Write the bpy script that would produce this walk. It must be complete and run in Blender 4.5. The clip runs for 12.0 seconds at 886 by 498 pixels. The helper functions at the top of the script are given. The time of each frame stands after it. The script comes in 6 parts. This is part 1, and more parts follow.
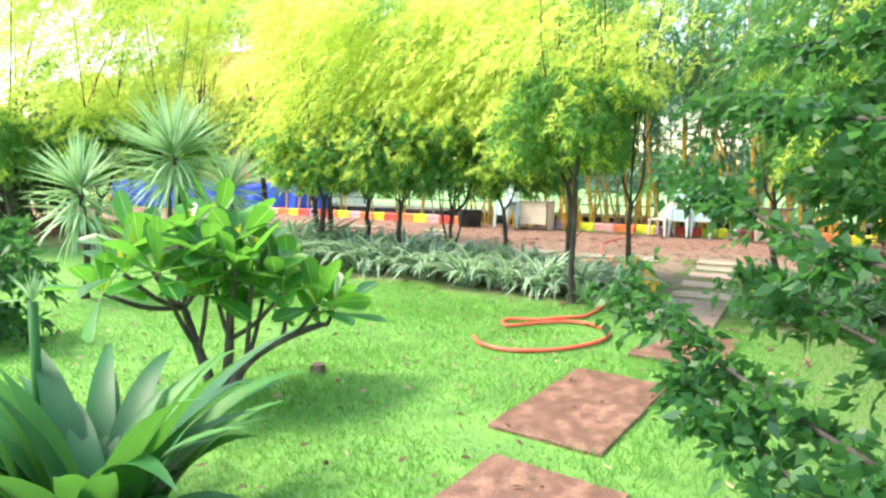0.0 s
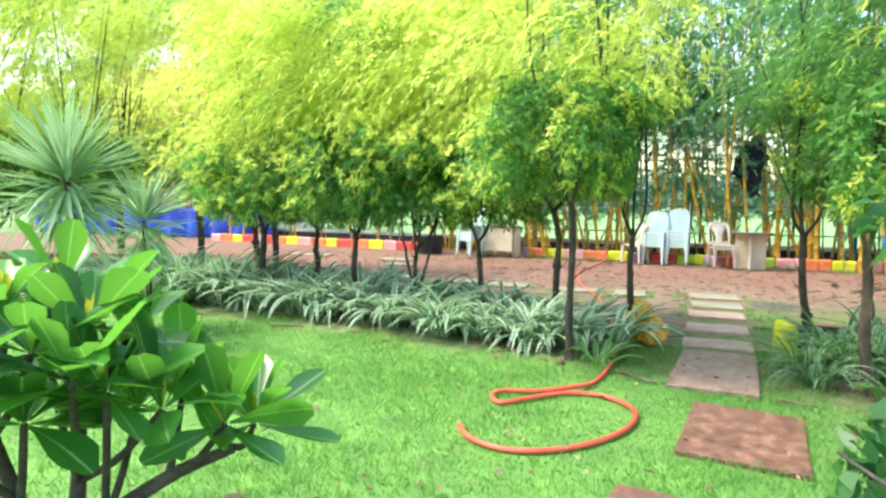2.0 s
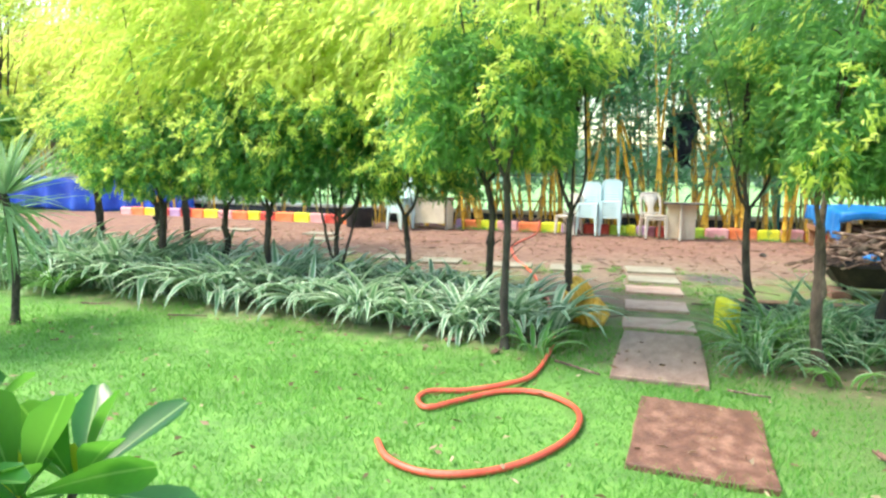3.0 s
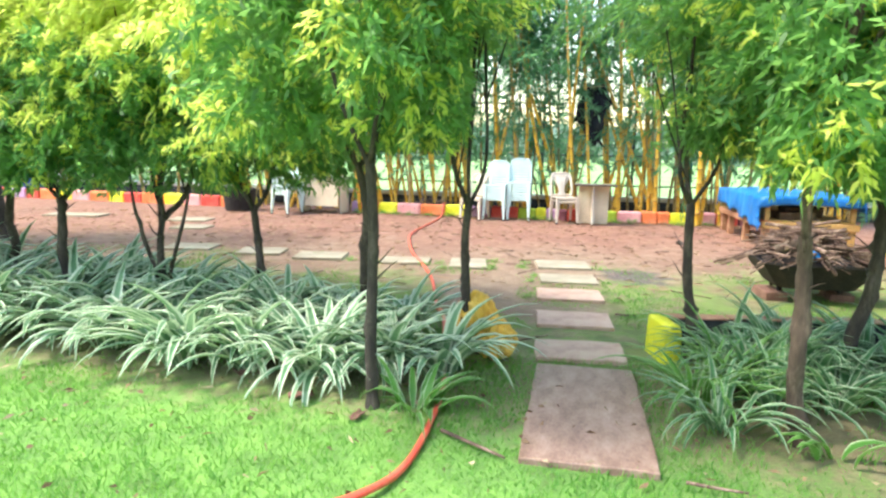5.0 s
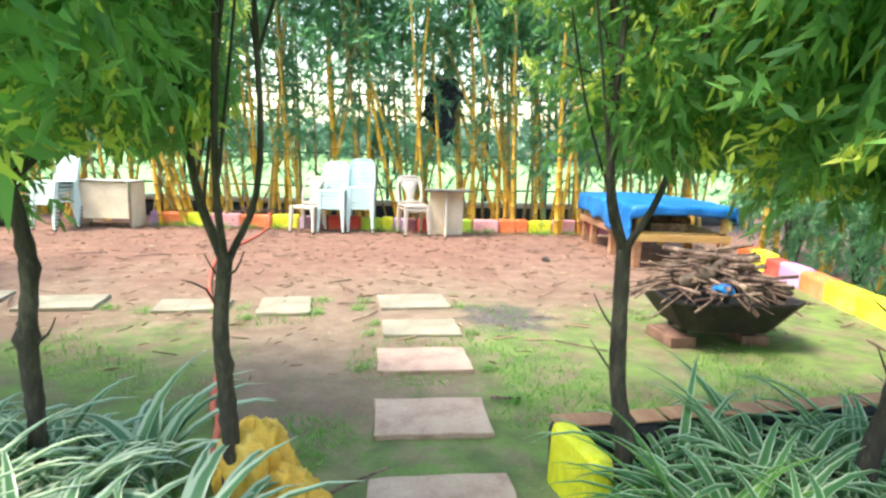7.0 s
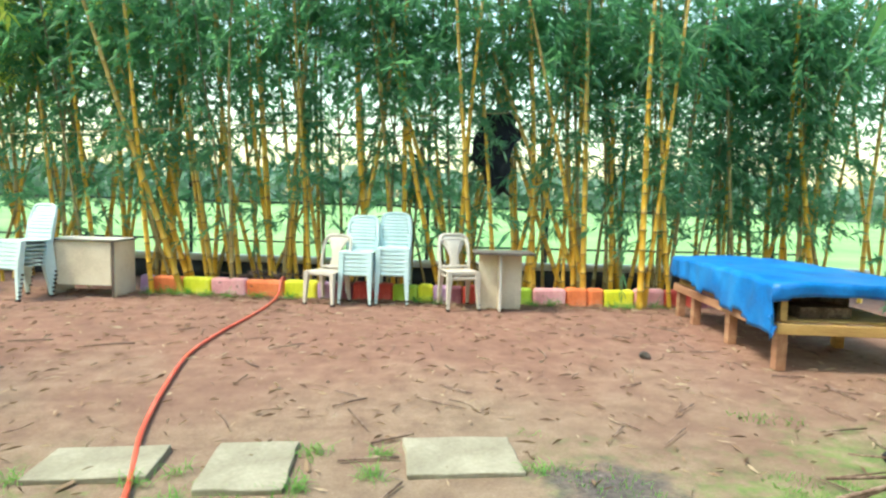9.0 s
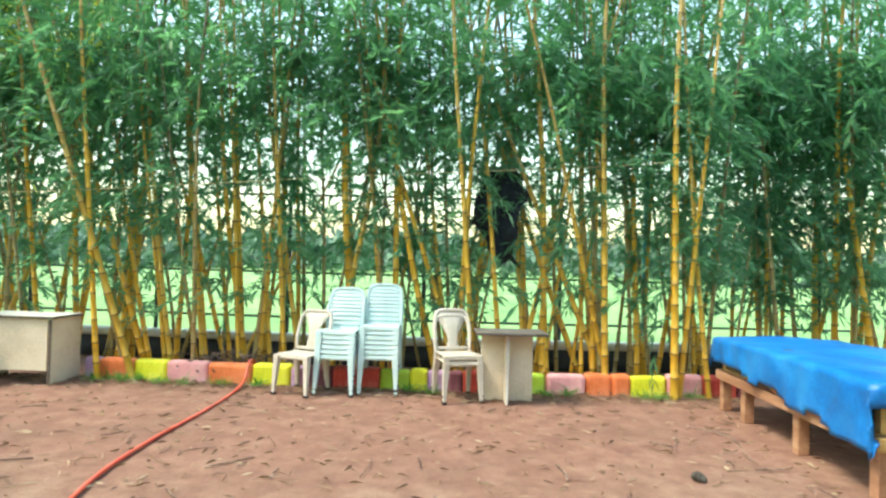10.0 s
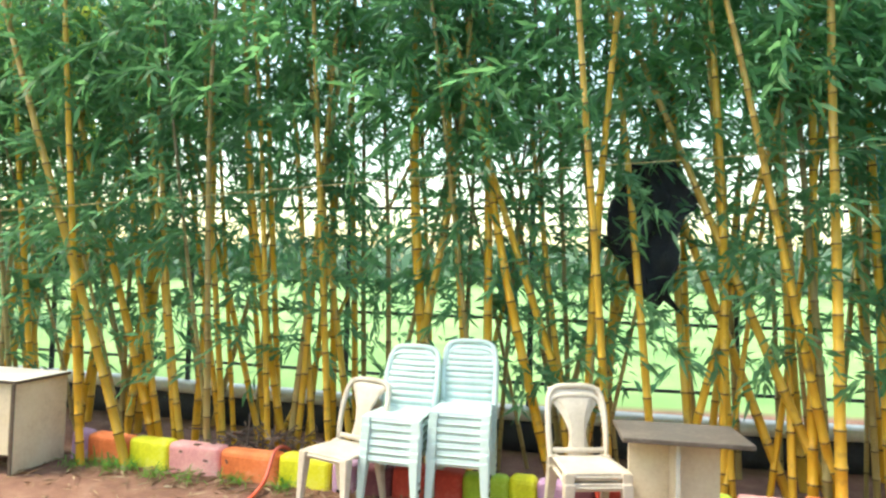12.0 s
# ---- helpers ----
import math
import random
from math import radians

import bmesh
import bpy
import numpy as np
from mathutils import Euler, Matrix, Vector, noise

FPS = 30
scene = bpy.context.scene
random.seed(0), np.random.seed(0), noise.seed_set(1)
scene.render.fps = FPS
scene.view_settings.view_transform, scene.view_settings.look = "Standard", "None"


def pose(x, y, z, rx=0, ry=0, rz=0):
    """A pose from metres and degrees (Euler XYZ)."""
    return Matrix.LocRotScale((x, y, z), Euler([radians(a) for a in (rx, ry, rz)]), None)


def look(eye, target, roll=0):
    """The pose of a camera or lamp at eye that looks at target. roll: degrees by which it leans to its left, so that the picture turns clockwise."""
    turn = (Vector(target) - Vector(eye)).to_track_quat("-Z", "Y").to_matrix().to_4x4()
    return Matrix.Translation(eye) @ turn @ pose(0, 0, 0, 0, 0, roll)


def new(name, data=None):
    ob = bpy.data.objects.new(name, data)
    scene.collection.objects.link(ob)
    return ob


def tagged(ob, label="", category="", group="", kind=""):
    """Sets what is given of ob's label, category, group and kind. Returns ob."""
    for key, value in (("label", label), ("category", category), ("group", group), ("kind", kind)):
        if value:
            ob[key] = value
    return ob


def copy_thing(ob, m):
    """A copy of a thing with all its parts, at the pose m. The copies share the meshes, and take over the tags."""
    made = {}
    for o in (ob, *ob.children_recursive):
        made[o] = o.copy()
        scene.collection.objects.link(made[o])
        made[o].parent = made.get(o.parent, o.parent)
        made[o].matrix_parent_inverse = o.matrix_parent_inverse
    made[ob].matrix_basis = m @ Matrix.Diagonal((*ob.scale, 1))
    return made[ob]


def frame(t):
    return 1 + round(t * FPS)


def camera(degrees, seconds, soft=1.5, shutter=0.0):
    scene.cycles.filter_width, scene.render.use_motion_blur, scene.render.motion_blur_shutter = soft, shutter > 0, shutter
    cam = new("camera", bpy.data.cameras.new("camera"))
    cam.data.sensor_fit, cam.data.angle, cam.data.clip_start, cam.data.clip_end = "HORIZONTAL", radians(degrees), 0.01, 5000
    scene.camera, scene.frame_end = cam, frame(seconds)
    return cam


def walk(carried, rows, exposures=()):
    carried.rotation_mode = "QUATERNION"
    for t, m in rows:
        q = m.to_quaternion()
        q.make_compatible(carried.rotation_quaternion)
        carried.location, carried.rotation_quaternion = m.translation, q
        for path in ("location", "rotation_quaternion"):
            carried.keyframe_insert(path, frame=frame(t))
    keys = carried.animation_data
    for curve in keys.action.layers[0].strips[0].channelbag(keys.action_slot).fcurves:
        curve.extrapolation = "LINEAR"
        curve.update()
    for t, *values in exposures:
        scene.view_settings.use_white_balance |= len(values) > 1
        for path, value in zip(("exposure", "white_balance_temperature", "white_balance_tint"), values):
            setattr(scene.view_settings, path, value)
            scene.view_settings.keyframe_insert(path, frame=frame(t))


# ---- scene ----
cam = camera(72.7, 12.0, 2.5)
PATH = [
    (0, (1.664, 0.156, 1.162), (0.921, 2.0, 0.944), 0.8),
    (0.5, (1.506, 0.312, 1.203), (0.767, 2.167, 1.079), 0.7),
    (1, (1.426, 0.601, 1.226), (0.695, 2.459, 1.108), 0.6),
    (1.5, (1.232, 0.876, 1.26), (0.492, 2.73, 1.132), 0.6),
    (2, (1.117, 1.232, 1.23), (0.514, 3.133, 1.083), 0.6),
    (2.5, (1.085, 1.526, 1.252), (0.539, 3.437, 1.026), 0.6),
    (3, (1.047, 1.801, 1.245), (0.657, 3.747, 1.001), 0.5),
    (3.5, (1.081, 2.125, 1.242), (0.785, 4.082, 0.952), 0.4),
    (3.7, (1.099, 2.229, 1.242), (0.82, 4.189, 0.955), 0.3),
    (5.3, (1.148, 3.417, 1.292), (1.116, 5.39, 0.969), 1.0),
    (5.5, (1.139, 3.568, 1.29), (1.169, 5.542, 0.971), 0.9),
    (6, (1.244, 3.967, 1.28), (1.543, 5.919, 0.965), 1.6),
    (6.5, (1.316, 4.437, 1.307), (1.721, 6.368, 0.98), 1.3),
    (6.7, (1.355, 4.654, 1.319), (1.758, 6.586, 0.998), 1.5),
    (8.3, (1.642, 6.322, 1.315), (1.907, 8.281, 1.012), 1.6),
    (8.5, (1.659, 6.546, 1.328), (1.918, 8.509, 1.047), 1.7),
    (9, (1.667, 7.015, 1.385), (1.914, 8.993, 1.218), 1.6),
    (9.5, (1.778, 7.537, 1.453), (2.006, 9.523, 1.409), 1.6),
    (10, (1.914, 8.144, 1.447), (2.136, 10.131, 1.492), 1.6),
    (10.5, (2.017, 8.769, 1.452), (2.214, 10.754, 1.588), 1.6),
    (11, (2.011, 9.371, 1.468), (2.142, 11.36, 1.635), 1.6),
    (11.5, (1.96, 9.897, 1.495), (1.903, 11.893, 1.622), 1.4),
    (12, (2.115, 10.551, 1.686), (1.982, 12.545, 1.765), 1.5),
]
EXPOSURES = [(0, 2.06, 6900, 6), (1.0, 1.88, 6750, 5), (1.5, 1.83, 6650, 5), (2.8, 1.88, 6550, 5), (3.7, 1.98, 6550, 10), (5.4, 2.15, 6650, 11), (6.5, 2.25, 6650, 11), (8.5, 1.72, 6550, -3), (10, 1.72, 6700, -2), (12, 1.83, 7200, 4)]
walk(cam, [(t, look(eye, target, roll)) for t, eye, target, roll in PATH], EXPOSURES)

# ---- world, sun ----
world = bpy.data.worlds.new("sky")
scene.world = world
world.use_nodes = True
wn = world.node_tree
sky = wn.nodes.new("ShaderNodeTexSky")
sky.sky_type, sky.sun_disc = "NISHITA", False
SUN_EL, SUN_AZ = 58.0, -101.0          # degrees above the horizon; from +y towards -x
sky.sun_elevation, sky.sun_rotation = radians(SUN_EL), radians(SUN_AZ)
sky.dust_density, sky.air_density, sky.ozone_density = 2.0, 1.6, 0.2
wn.links.new(sky.outputs[0], wn.nodes["Background"].inputs[0])
wn.nodes["Background"].inputs[1].default_value = 0.15
sun = new("sun", bpy.data.lights.new("sun", "SUN"))
sun.data.energy, sun.data.angle, sun.data.color = 1.6, radians(14), (1.0, 0.93, 0.8)
SUN_DIR = Vector((math.sin(radians(SUN_AZ)) * math.cos(radians(SUN_EL)), math.cos(radians(SUN_AZ)) * math.cos(radians(SUN_EL)), math.sin(radians(SUN_EL))))
sun.matrix_world = look(SUN_DIR * 40, (0, 0, 0))

# ---- materials ----


class Nodes:
    """A short way to write a node material."""

    def __init__(self, name):
        self.mat = bpy.data.materials.new(name)
        self.mat.use_nodes = True
        self.tree = self.mat.node_tree
        self.bsdf = self.tree.nodes["Principled BSDF"]
        self.out = self.tree.nodes["Material Output"]

    def add(self, kind, **values):
        n = self.tree.nodes.new(kind)
        for k, v in values.items():
            n.inputs[k.replace("_", " ")].default_value = v
        return n

    def link(self, a, b):
        self.tree.links.new(a, b)

    def noise(self, scale, detail=4.0, rough=0.55, coords=None):
        n = self.add("ShaderNodeTexNoise", Scale=scale, Detail=detail, Roughness=rough)
        if coords is not None:
            self.link(coords, n.inputs["Vector"])
        return n.outputs["Fac"]

    def ramp(self, fac, stops):
        r = self.tree.nodes.new("ShaderNodeValToRGB")
        while len(r.color_ramp.elements) < len(stops):
            r.color_ramp.elements.new(0.5)
        for e, (at, c) in zip(r.color_ramp.elements, stops):
            e.position, e.color = at, (*c, 1)
        self.link(fac, r.inputs[0])
        return r.outputs[0]

    def mix(self, fac, a, b, mode="MIX"):
        m = self.tree.nodes.new("ShaderNodeMix")
        m.data_type, m.blend_type = "RGBA", mode
        for sock, v in ((m.inputs[0], fac), (m.inputs[6], a), (m.inputs[7], b)):
            if isinstance(v, (int, float)):
                sock.default_value = v
            elif isinstance(v, tuple):
                sock.default_value = (*v, 1)
            else:
                self.link(v, sock)
        return m.outputs[2]

    def math(self, op, a, b=0.0, clamp=False):
        m = self.tree.nodes.new("ShaderNodeMath")
        m.operation, m.use_clamp = op, clamp
        for sock, v in zip(m.inputs, (a, b)):
            if isinstance(v, (int, float)):
                sock.default_value = v
            else:
                self.link(v, sock)
        return m.outputs[0]

    def step(self, v, lo, hi):
        m = self.tree.nodes.new("ShaderNodeMapRange")
        m.interpolation_type = "SMOOTHSTEP"
        self.link(v, m.inputs[0])
        m.inputs[1].default_value, m.inputs[2].default_value = lo, hi
        return m.outputs[0]

    def bump(self, height, strength, distance=0.01):
        b = self.add("ShaderNodeBump", Strength=strength, Distance=distance)
        self.link(height, b.inputs["Height"])
        self.link(b.outputs[0], self.bsdf.inputs["Normal"])

    def place(self):
        return self.tree.nodes.new("ShaderNodeNewGeometry").outputs["Position"]

    def local(self):
        return self.tree.nodes.new("ShaderNodeTexCoord").outputs["Object"]

    def island(self):
        return self.tree.nodes.new("ShaderNodeNewGeometry").outputs["Random Per Island"]


def surface(name, dark, mid, light, scale=4.0, fine=60.0, rough=0.6, metal=0.0, relief=0.15, stretch=None):
    """A worn surface: broad stains between three tones, fine grain on top, and relief."""
    n = Nodes(name)
    co = n.local()
    if stretch:
        mp = n.add("ShaderNodeMapping")
        mp.inputs["Scale"].default_value = stretch
        n.link(co, mp.inputs["Vector"])
        co = mp.outputs[0]
    big, small = n.noise(scale, 5, 0.6, co), n.noise(fine, 3, 0.6, co)
    col = n.ramp(n.math("ADD", n.math("MULTIPLY", big, 0.7), n.math("MULTIPLY", small, 0.3)), ((0.32, dark), (0.5, mid), (0.68, light)))
    n.link(col, n.bsdf.inputs["Base Color"])
    n.bsdf.inputs["Metallic"].default_value = metal
    n.link(n.math("ADD", n.math("MULTIPLY", big, 0.25), rough - 0.12, True), n.bsdf.inputs["Roughness"])
    n.bump(small, relief, 0.006)
    return n.mat


def leaf_material(name, tones, glow, rough=0.45, through_part=0.45, stripe=None, singly=False, drift=None):
    """Leaf tissue: a tone for each leaf, gloss on the face and light coming through."""
    n = Nodes(name)
    k = len(tones)
    tone = n.tree.nodes.new("ShaderNodeObjectInfo").outputs["Random"] if singly else n.island()
    col = n.ramp(tone, [(i / max(1, k - 1), c) for i, c in enumerate(tones)])
    col = n.mix(n.math("MULTIPLY", n.noise(14, 3), 0.5), col, tuple(v * 0.55 for v in tones[0]))
    if drift:
        col = n.mix(n.math("MULTIPLY", n.step(n.noise(1.6, 4, 0.6, n.place()), 0.42, 0.68), 0.75), col, drift)
    if stripe:
        uv = n.tree.nodes.new("ShaderNodeUVMap")
        sep = n.tree.nodes.new("ShaderNodeSeparateXYZ")
        n.link(uv.outputs[0], sep.inputs[0])
        edge = n.math("ABSOLUTE", n.math("SUBTRACT", sep.outputs[0], 0.5))
        edge = n.math("ADD", edge, n.math("MULTIPLY", n.math("SUBTRACT", n.noise(9, 2), 0.5), 0.12))
        if stripe[1] < 0:
            col = n.mix(n.math("MULTIPLY", n.math("SUBTRACT", 1.0, n.step(n.math("ABSOLUTE", n.math("SUBTRACT", sep.outputs[0], 0.5)), 0.02, 0.05)), 0.8), col, stripe[0])
        else:
            col = n.mix(n.step(edge, stripe[1], stripe[1] + 0.1), col, stripe[0])
    n.link(col, n.bsdf.inputs["Base Color"])
    n.bsdf.inputs["Roughness"].default_value = rough
    n.bsdf.inputs["Specular IOR Level"].default_value = 0.35
    tr = n.tree.nodes.new("ShaderNodeBsdfTranslucent")
    n.link(n.mix(0.75, col, glow), tr.inputs[0])
    ms = n.tree.nodes.new("ShaderNodeMixShader")
    ms.inputs[0].default_value = through_part
    n.link(n.bsdf.outputs[0], ms.inputs[1])
    n.link(tr.outputs[0], ms.inputs[2])
    n.link(ms.outputs[0], n.out.inputs["Surface"])
    return n.mat


M_BARK = surface("dark_bark", (0.014, 0.012, 0.012), (0.048, 0.04, 0.034), (0.13, 0.11, 0.09), 14, 80, 0.9, 0, 0.8, (1, 1, 0.3))
M_BARK_PALE = surface("grey_brown_bark", (0.022, 0.016, 0.013), (0.075, 0.053, 0.04), (0.19, 0.15, 0.115), 14, 70, 0.9, 0, 0.9, (1, 1, 0.25))
M_PLUM_BARK = surface("plumeria_bark", (0.03, 0.026, 0.024), (0.07, 0.06, 0.052), (0.15, 0.135, 0.115), 14, 90, 0.85, 0, 0.4)
M_TREE_LEAF = leaf_material("feathery_leaf", ((0.035, 0.13, 0.05), (0.08, 0.235, 0.07), (0.19, 0.42, 0.1)), (0.36, 0.7, 0.19), through_part=0.56)
M_TREE_TIP = leaf_material("golden_shoot", ((0.42, 0.6, 0.09), (0.6, 0.76, 0.12), (0.78, 0.85, 0.22)), (0.93, 0.99, 0.27), through_part=0.6)
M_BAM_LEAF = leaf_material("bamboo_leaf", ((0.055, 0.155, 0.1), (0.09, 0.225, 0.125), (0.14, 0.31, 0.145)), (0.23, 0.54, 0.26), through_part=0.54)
# copy of bamboo_leaf for the crowns, with sunlight put into its lighter tones
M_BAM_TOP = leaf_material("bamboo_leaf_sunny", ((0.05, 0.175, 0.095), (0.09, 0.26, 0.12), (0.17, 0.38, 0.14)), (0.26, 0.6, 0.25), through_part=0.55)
# same bamboo again, sunlit yellow painted into the leaf colour
M_BAM_SUNLIT = leaf_material("sunlit_bamboo_leaf", ((0.32, 0.46, 0.06), (0.5, 0.62, 0.1), (0.68, 0.74, 0.16)), (0.92, 0.96, 0.26), through_part=0.58)
M_NEAR_LEAF = leaf_material("small_round_leaf", ((0.015, 0.07, 0.028), (0.032, 0.125, 0.04), (0.085, 0.23, 0.055)), (0.15, 0.42, 0.09), 0.36, 0.38)
M_DARK_LEAF = leaf_material("dark_shrub_leaf", ((0.015, 0.05, 0.025), (0.03, 0.08, 0.03), (0.05, 0.12, 0.04)), (0.08, 0.2, 0.05))
M_PLUM_LEAF = leaf_material("plumeria_leaf", ((0.01, 0.07, 0.03), (0.028, 0.15, 0.035), (0.1, 0.34, 0.045)), (0.25, 0.66, 0.07), 0.28, 0.38, ((0.3, 0.46, 0.16), -0.03), True)
M_PLUM_BUD = leaf_material("plumeria_new_leaf", ((0.4, 0.5, 0.03), (0.6, 0.62, 0.05)), (0.85, 0.85, 0.1), 0.4, 0.4, None, True)
M_CRINUM = leaf_material("lily_leaf", ((0.01, 0.08, 0.034), (0.024, 0.135, 0.042), (0.09, 0.28, 0.045)), (0.18, 0.48, 0.07), 0.5, 0.25, None, True)
M_STRIPED = leaf_material("variegated_leaf", ((0.08, 0.21, 0.11), (0.13, 0.29, 0.16), (0.18, 0.36, 0.19)), (0.3, 0.52, 0.27), 0.4, 0.3, ((0.64, 0.73, 0.58), 0.23), True)
# greener planter leaves, with the tree's shade darkened into their colour
M_STRIPED_SHADED = leaf_material("shaded_variegated_leaf", ((0.045, 0.16, 0.07), (0.07, 0.22, 0.09), (0.11, 0.29, 0.11)), (0.22, 0.48, 0.18), 0.4, 0.3, ((0.5, 0.62, 0.45), 0.3), True)
M_GREEN_STRAP = leaf_material("fresh_strap_leaf", ((0.05, 0.19, 0.04), (0.09, 0.27, 0.05), (0.13, 0.34, 0.06)), (0.26, 0.58, 0.1), 0.4, 0.3, ((0.5, 0.62, 0.38), 0.36), True)
M_YUCCA = leaf_material("spiky_leaf", ((0.22, 0.4, 0.18), (0.36, 0.56, 0.3), (0.54, 0.7, 0.46)), (0.52, 0.75, 0.4), 0.4, 0.25)
M_GRASS = leaf_material("grass_blade", ((0.06, 0.2, 0.045), (0.115, 0.32, 0.055), (0.22, 0.44, 0.09)), (0.29, 0.64, 0.11), 0.6, 0.4, None, False, (0.16, 0.33, 0.085))
# distance haze is mixed into this leaf colour to pale it
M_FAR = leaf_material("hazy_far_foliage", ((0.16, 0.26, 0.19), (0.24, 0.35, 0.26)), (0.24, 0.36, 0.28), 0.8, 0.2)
M_DRY = leaf_material("dry_bamboo_leaf", ((0.1, 0.055, 0.035), (0.3, 0.19, 0.12), (0.55, 0.44, 0.3)), (0.4, 0.28, 0.15), 0.7, 0.15)
M_STICK = surface("dry_stick", (0.035, 0.022, 0.02), (0.13, 0.08, 0.062), (0.42, 0.31, 0.25), 7, 50, 0.9, 0, 0.3)
M_SLAB = surface("sandstone_slab", (0.18, 0.155, 0.115), (0.27, 0.245, 0.185), (0.37, 0.34, 0.265), 3, 45, 0.75, 0, 0.35)
M_SLAB_RED = surface("red_stained_slab", (0.085, 0.04, 0.03), (0.17, 0.08, 0.057), (0.36, 0.2, 0.145), 11.0, 95, 0.5, 0, 0.8, (1.1, 0.9, 1))
M_SLAB_PINK = surface("pinkish_slab", (0.3, 0.18, 0.14), (0.47, 0.31, 0.245), (0.55, 0.41, 0.33), 5.5, 55, 0.6, 0, 0.5)
M_SLAB_BROWN = surface("brownish_slab", (0.17, 0.1, 0.078), (0.3, 0.19, 0.152), (0.42, 0.3, 0.245), 9.0, 55, 0.5, 0, 0.6, (1.5, 0.7, 1))
M_HOSE = surface("orange_hose_rubber", (0.5, 0.06, 0.04), (0.68, 0.1, 0.06), (0.78, 0.2, 0.14), 3, 60, 0.4, 0, 0.05)
M_CHAIR = surface("cream_plastic", (0.46, 0.4, 0.33), (0.6, 0.53, 0.46), (0.7, 0.64, 0.57), 3, 40, 0.4, 0, 0.04)
M_CHAIR_BLUE = surface("pale_blue_plastic", (0.46, 0.6, 0.6), (0.58, 0.72, 0.72), (0.68, 0.8, 0.79), 3, 40, 0.38, 0, 0.04)
M_LAMINATE = surface("beige_laminate", (0.52, 0.43, 0.31), (0.7, 0.6, 0.46), (0.8, 0.72, 0.58), 2, 40, 0.5, 0, 0.08)
M_LAMINATE_EDGE = surface("brown_edge_band", (0.05, 0.035, 0.03), (0.1, 0.075, 0.06), (0.17, 0.13, 0.1), 4, 40, 0.6, 0, 0.1)
M_TABLETOP = surface("glossy_grey_top", (0.06, 0.048, 0.042), (0.11, 0.088, 0.075), (0.2, 0.17, 0.15), 4, 40, 0.5, 0, 0.05)
M_WOOD = surface("yellow_plank", (0.3, 0.17, 0.06), (0.5, 0.31, 0.11), (0.62, 0.43, 0.2), 4, 60, 0.7, 0, 0.2, (0.4, 3, 3))
M_WOOD_RED = surface("reddish_wood", (0.2, 0.09, 0.05), (0.34, 0.17, 0.1), (0.46, 0.28, 0.17), 4, 60, 0.7, 0, 0.2, (3, 0.4, 3))
M_TARP = surface("blue_tarpaulin", (0.0, 0.08, 0.3), (0.002, 0.145, 0.48), (0.02, 0.23, 0.6), 2.2, 30, 0.5, 0, 0.3)
M_TARP_DARK = surface("deep_blue_sheet", (0.0, 0.03, 0.32), (0.005, 0.06, 0.5), (0.02, 0.12, 0.62), 1.5, 20, 0.5, 0, 0.2)
M_IRON = surface("sooty_iron", (0.012, 0.012, 0.014), (0.03, 0.028, 0.03), (0.07, 0.055, 0.05), 5, 60, 0.7, 0.5, 0.3)
M_BLACK_WALL = surface("black_painted_wall", (0.008, 0.011, 0.016), (0.018, 0.022, 0.03), (0.045, 0.05, 0.06), 3, 40, 0.7, 0, 0.3)
M_COPING = surface("pale_concrete", (0.5, 0.48, 0.43), (0.66, 0.63, 0.58), (0.78, 0.76, 0.7), 2, 40, 0.8, 0, 0.3)
M_BRICK = surface("red_brick", (0.12, 0.06, 0.045), (0.21, 0.11, 0.085), (0.3, 0.19, 0.145), 6, 50, 0.9, 0, 0.5)
M_SACK = surface("yellow_woven_sack", (0.5, 0.25, 0.03), (0.72, 0.42, 0.06), (0.82, 0.58, 0.18), 5, 90, 0.55, 0, 0.3)
M_RAIL = surface("dark_fence_paint", (0.02, 0.03, 0.035), (0.04, 0.055, 0.06), (0.08, 0.09, 0.09), 5, 40, 0.5, 0.3, 0.1)
M_TEAL = surface("teal_paint", (0.02, 0.2, 0.24), (0.04, 0.32, 0.38), (0.12, 0.45, 0.5), 5, 40, 0.5, 0, 0.1)
M_STRING = surface("old_rope", (0.3, 0.22, 0.1), (0.5, 0.4, 0.2), (0.6, 0.5, 0.3), 8, 60, 0.8, 0, 0.1)
M_NET = surface("black_shade_net", (0.004, 0.006, 0.01), (0.01, 0.014, 0.02), (0.03, 0.035, 0.04), 6, 60, 0.9, 0, 0.3)
M_ROOF = surface("clay_roof_tile", (0.3, 0.1, 0.06), (0.46, 0.17, 0.1), (0.56, 0.28, 0.18), 2, 20, 0.85, 0, 0.3)
M_PLASTER = surface("cream_plaster", (0.5, 0.45, 0.36), (0.64, 0.58, 0.48), (0.74, 0.69, 0.6), 1, 20, 0.85, 0, 0.2)
M_ASH = surface("wet_ash", (0.03, 0.028, 0.03), (0.08, 0.07, 0.07), (0.16, 0.13, 0.12), 6, 60, 0.8, 0, 0.4)
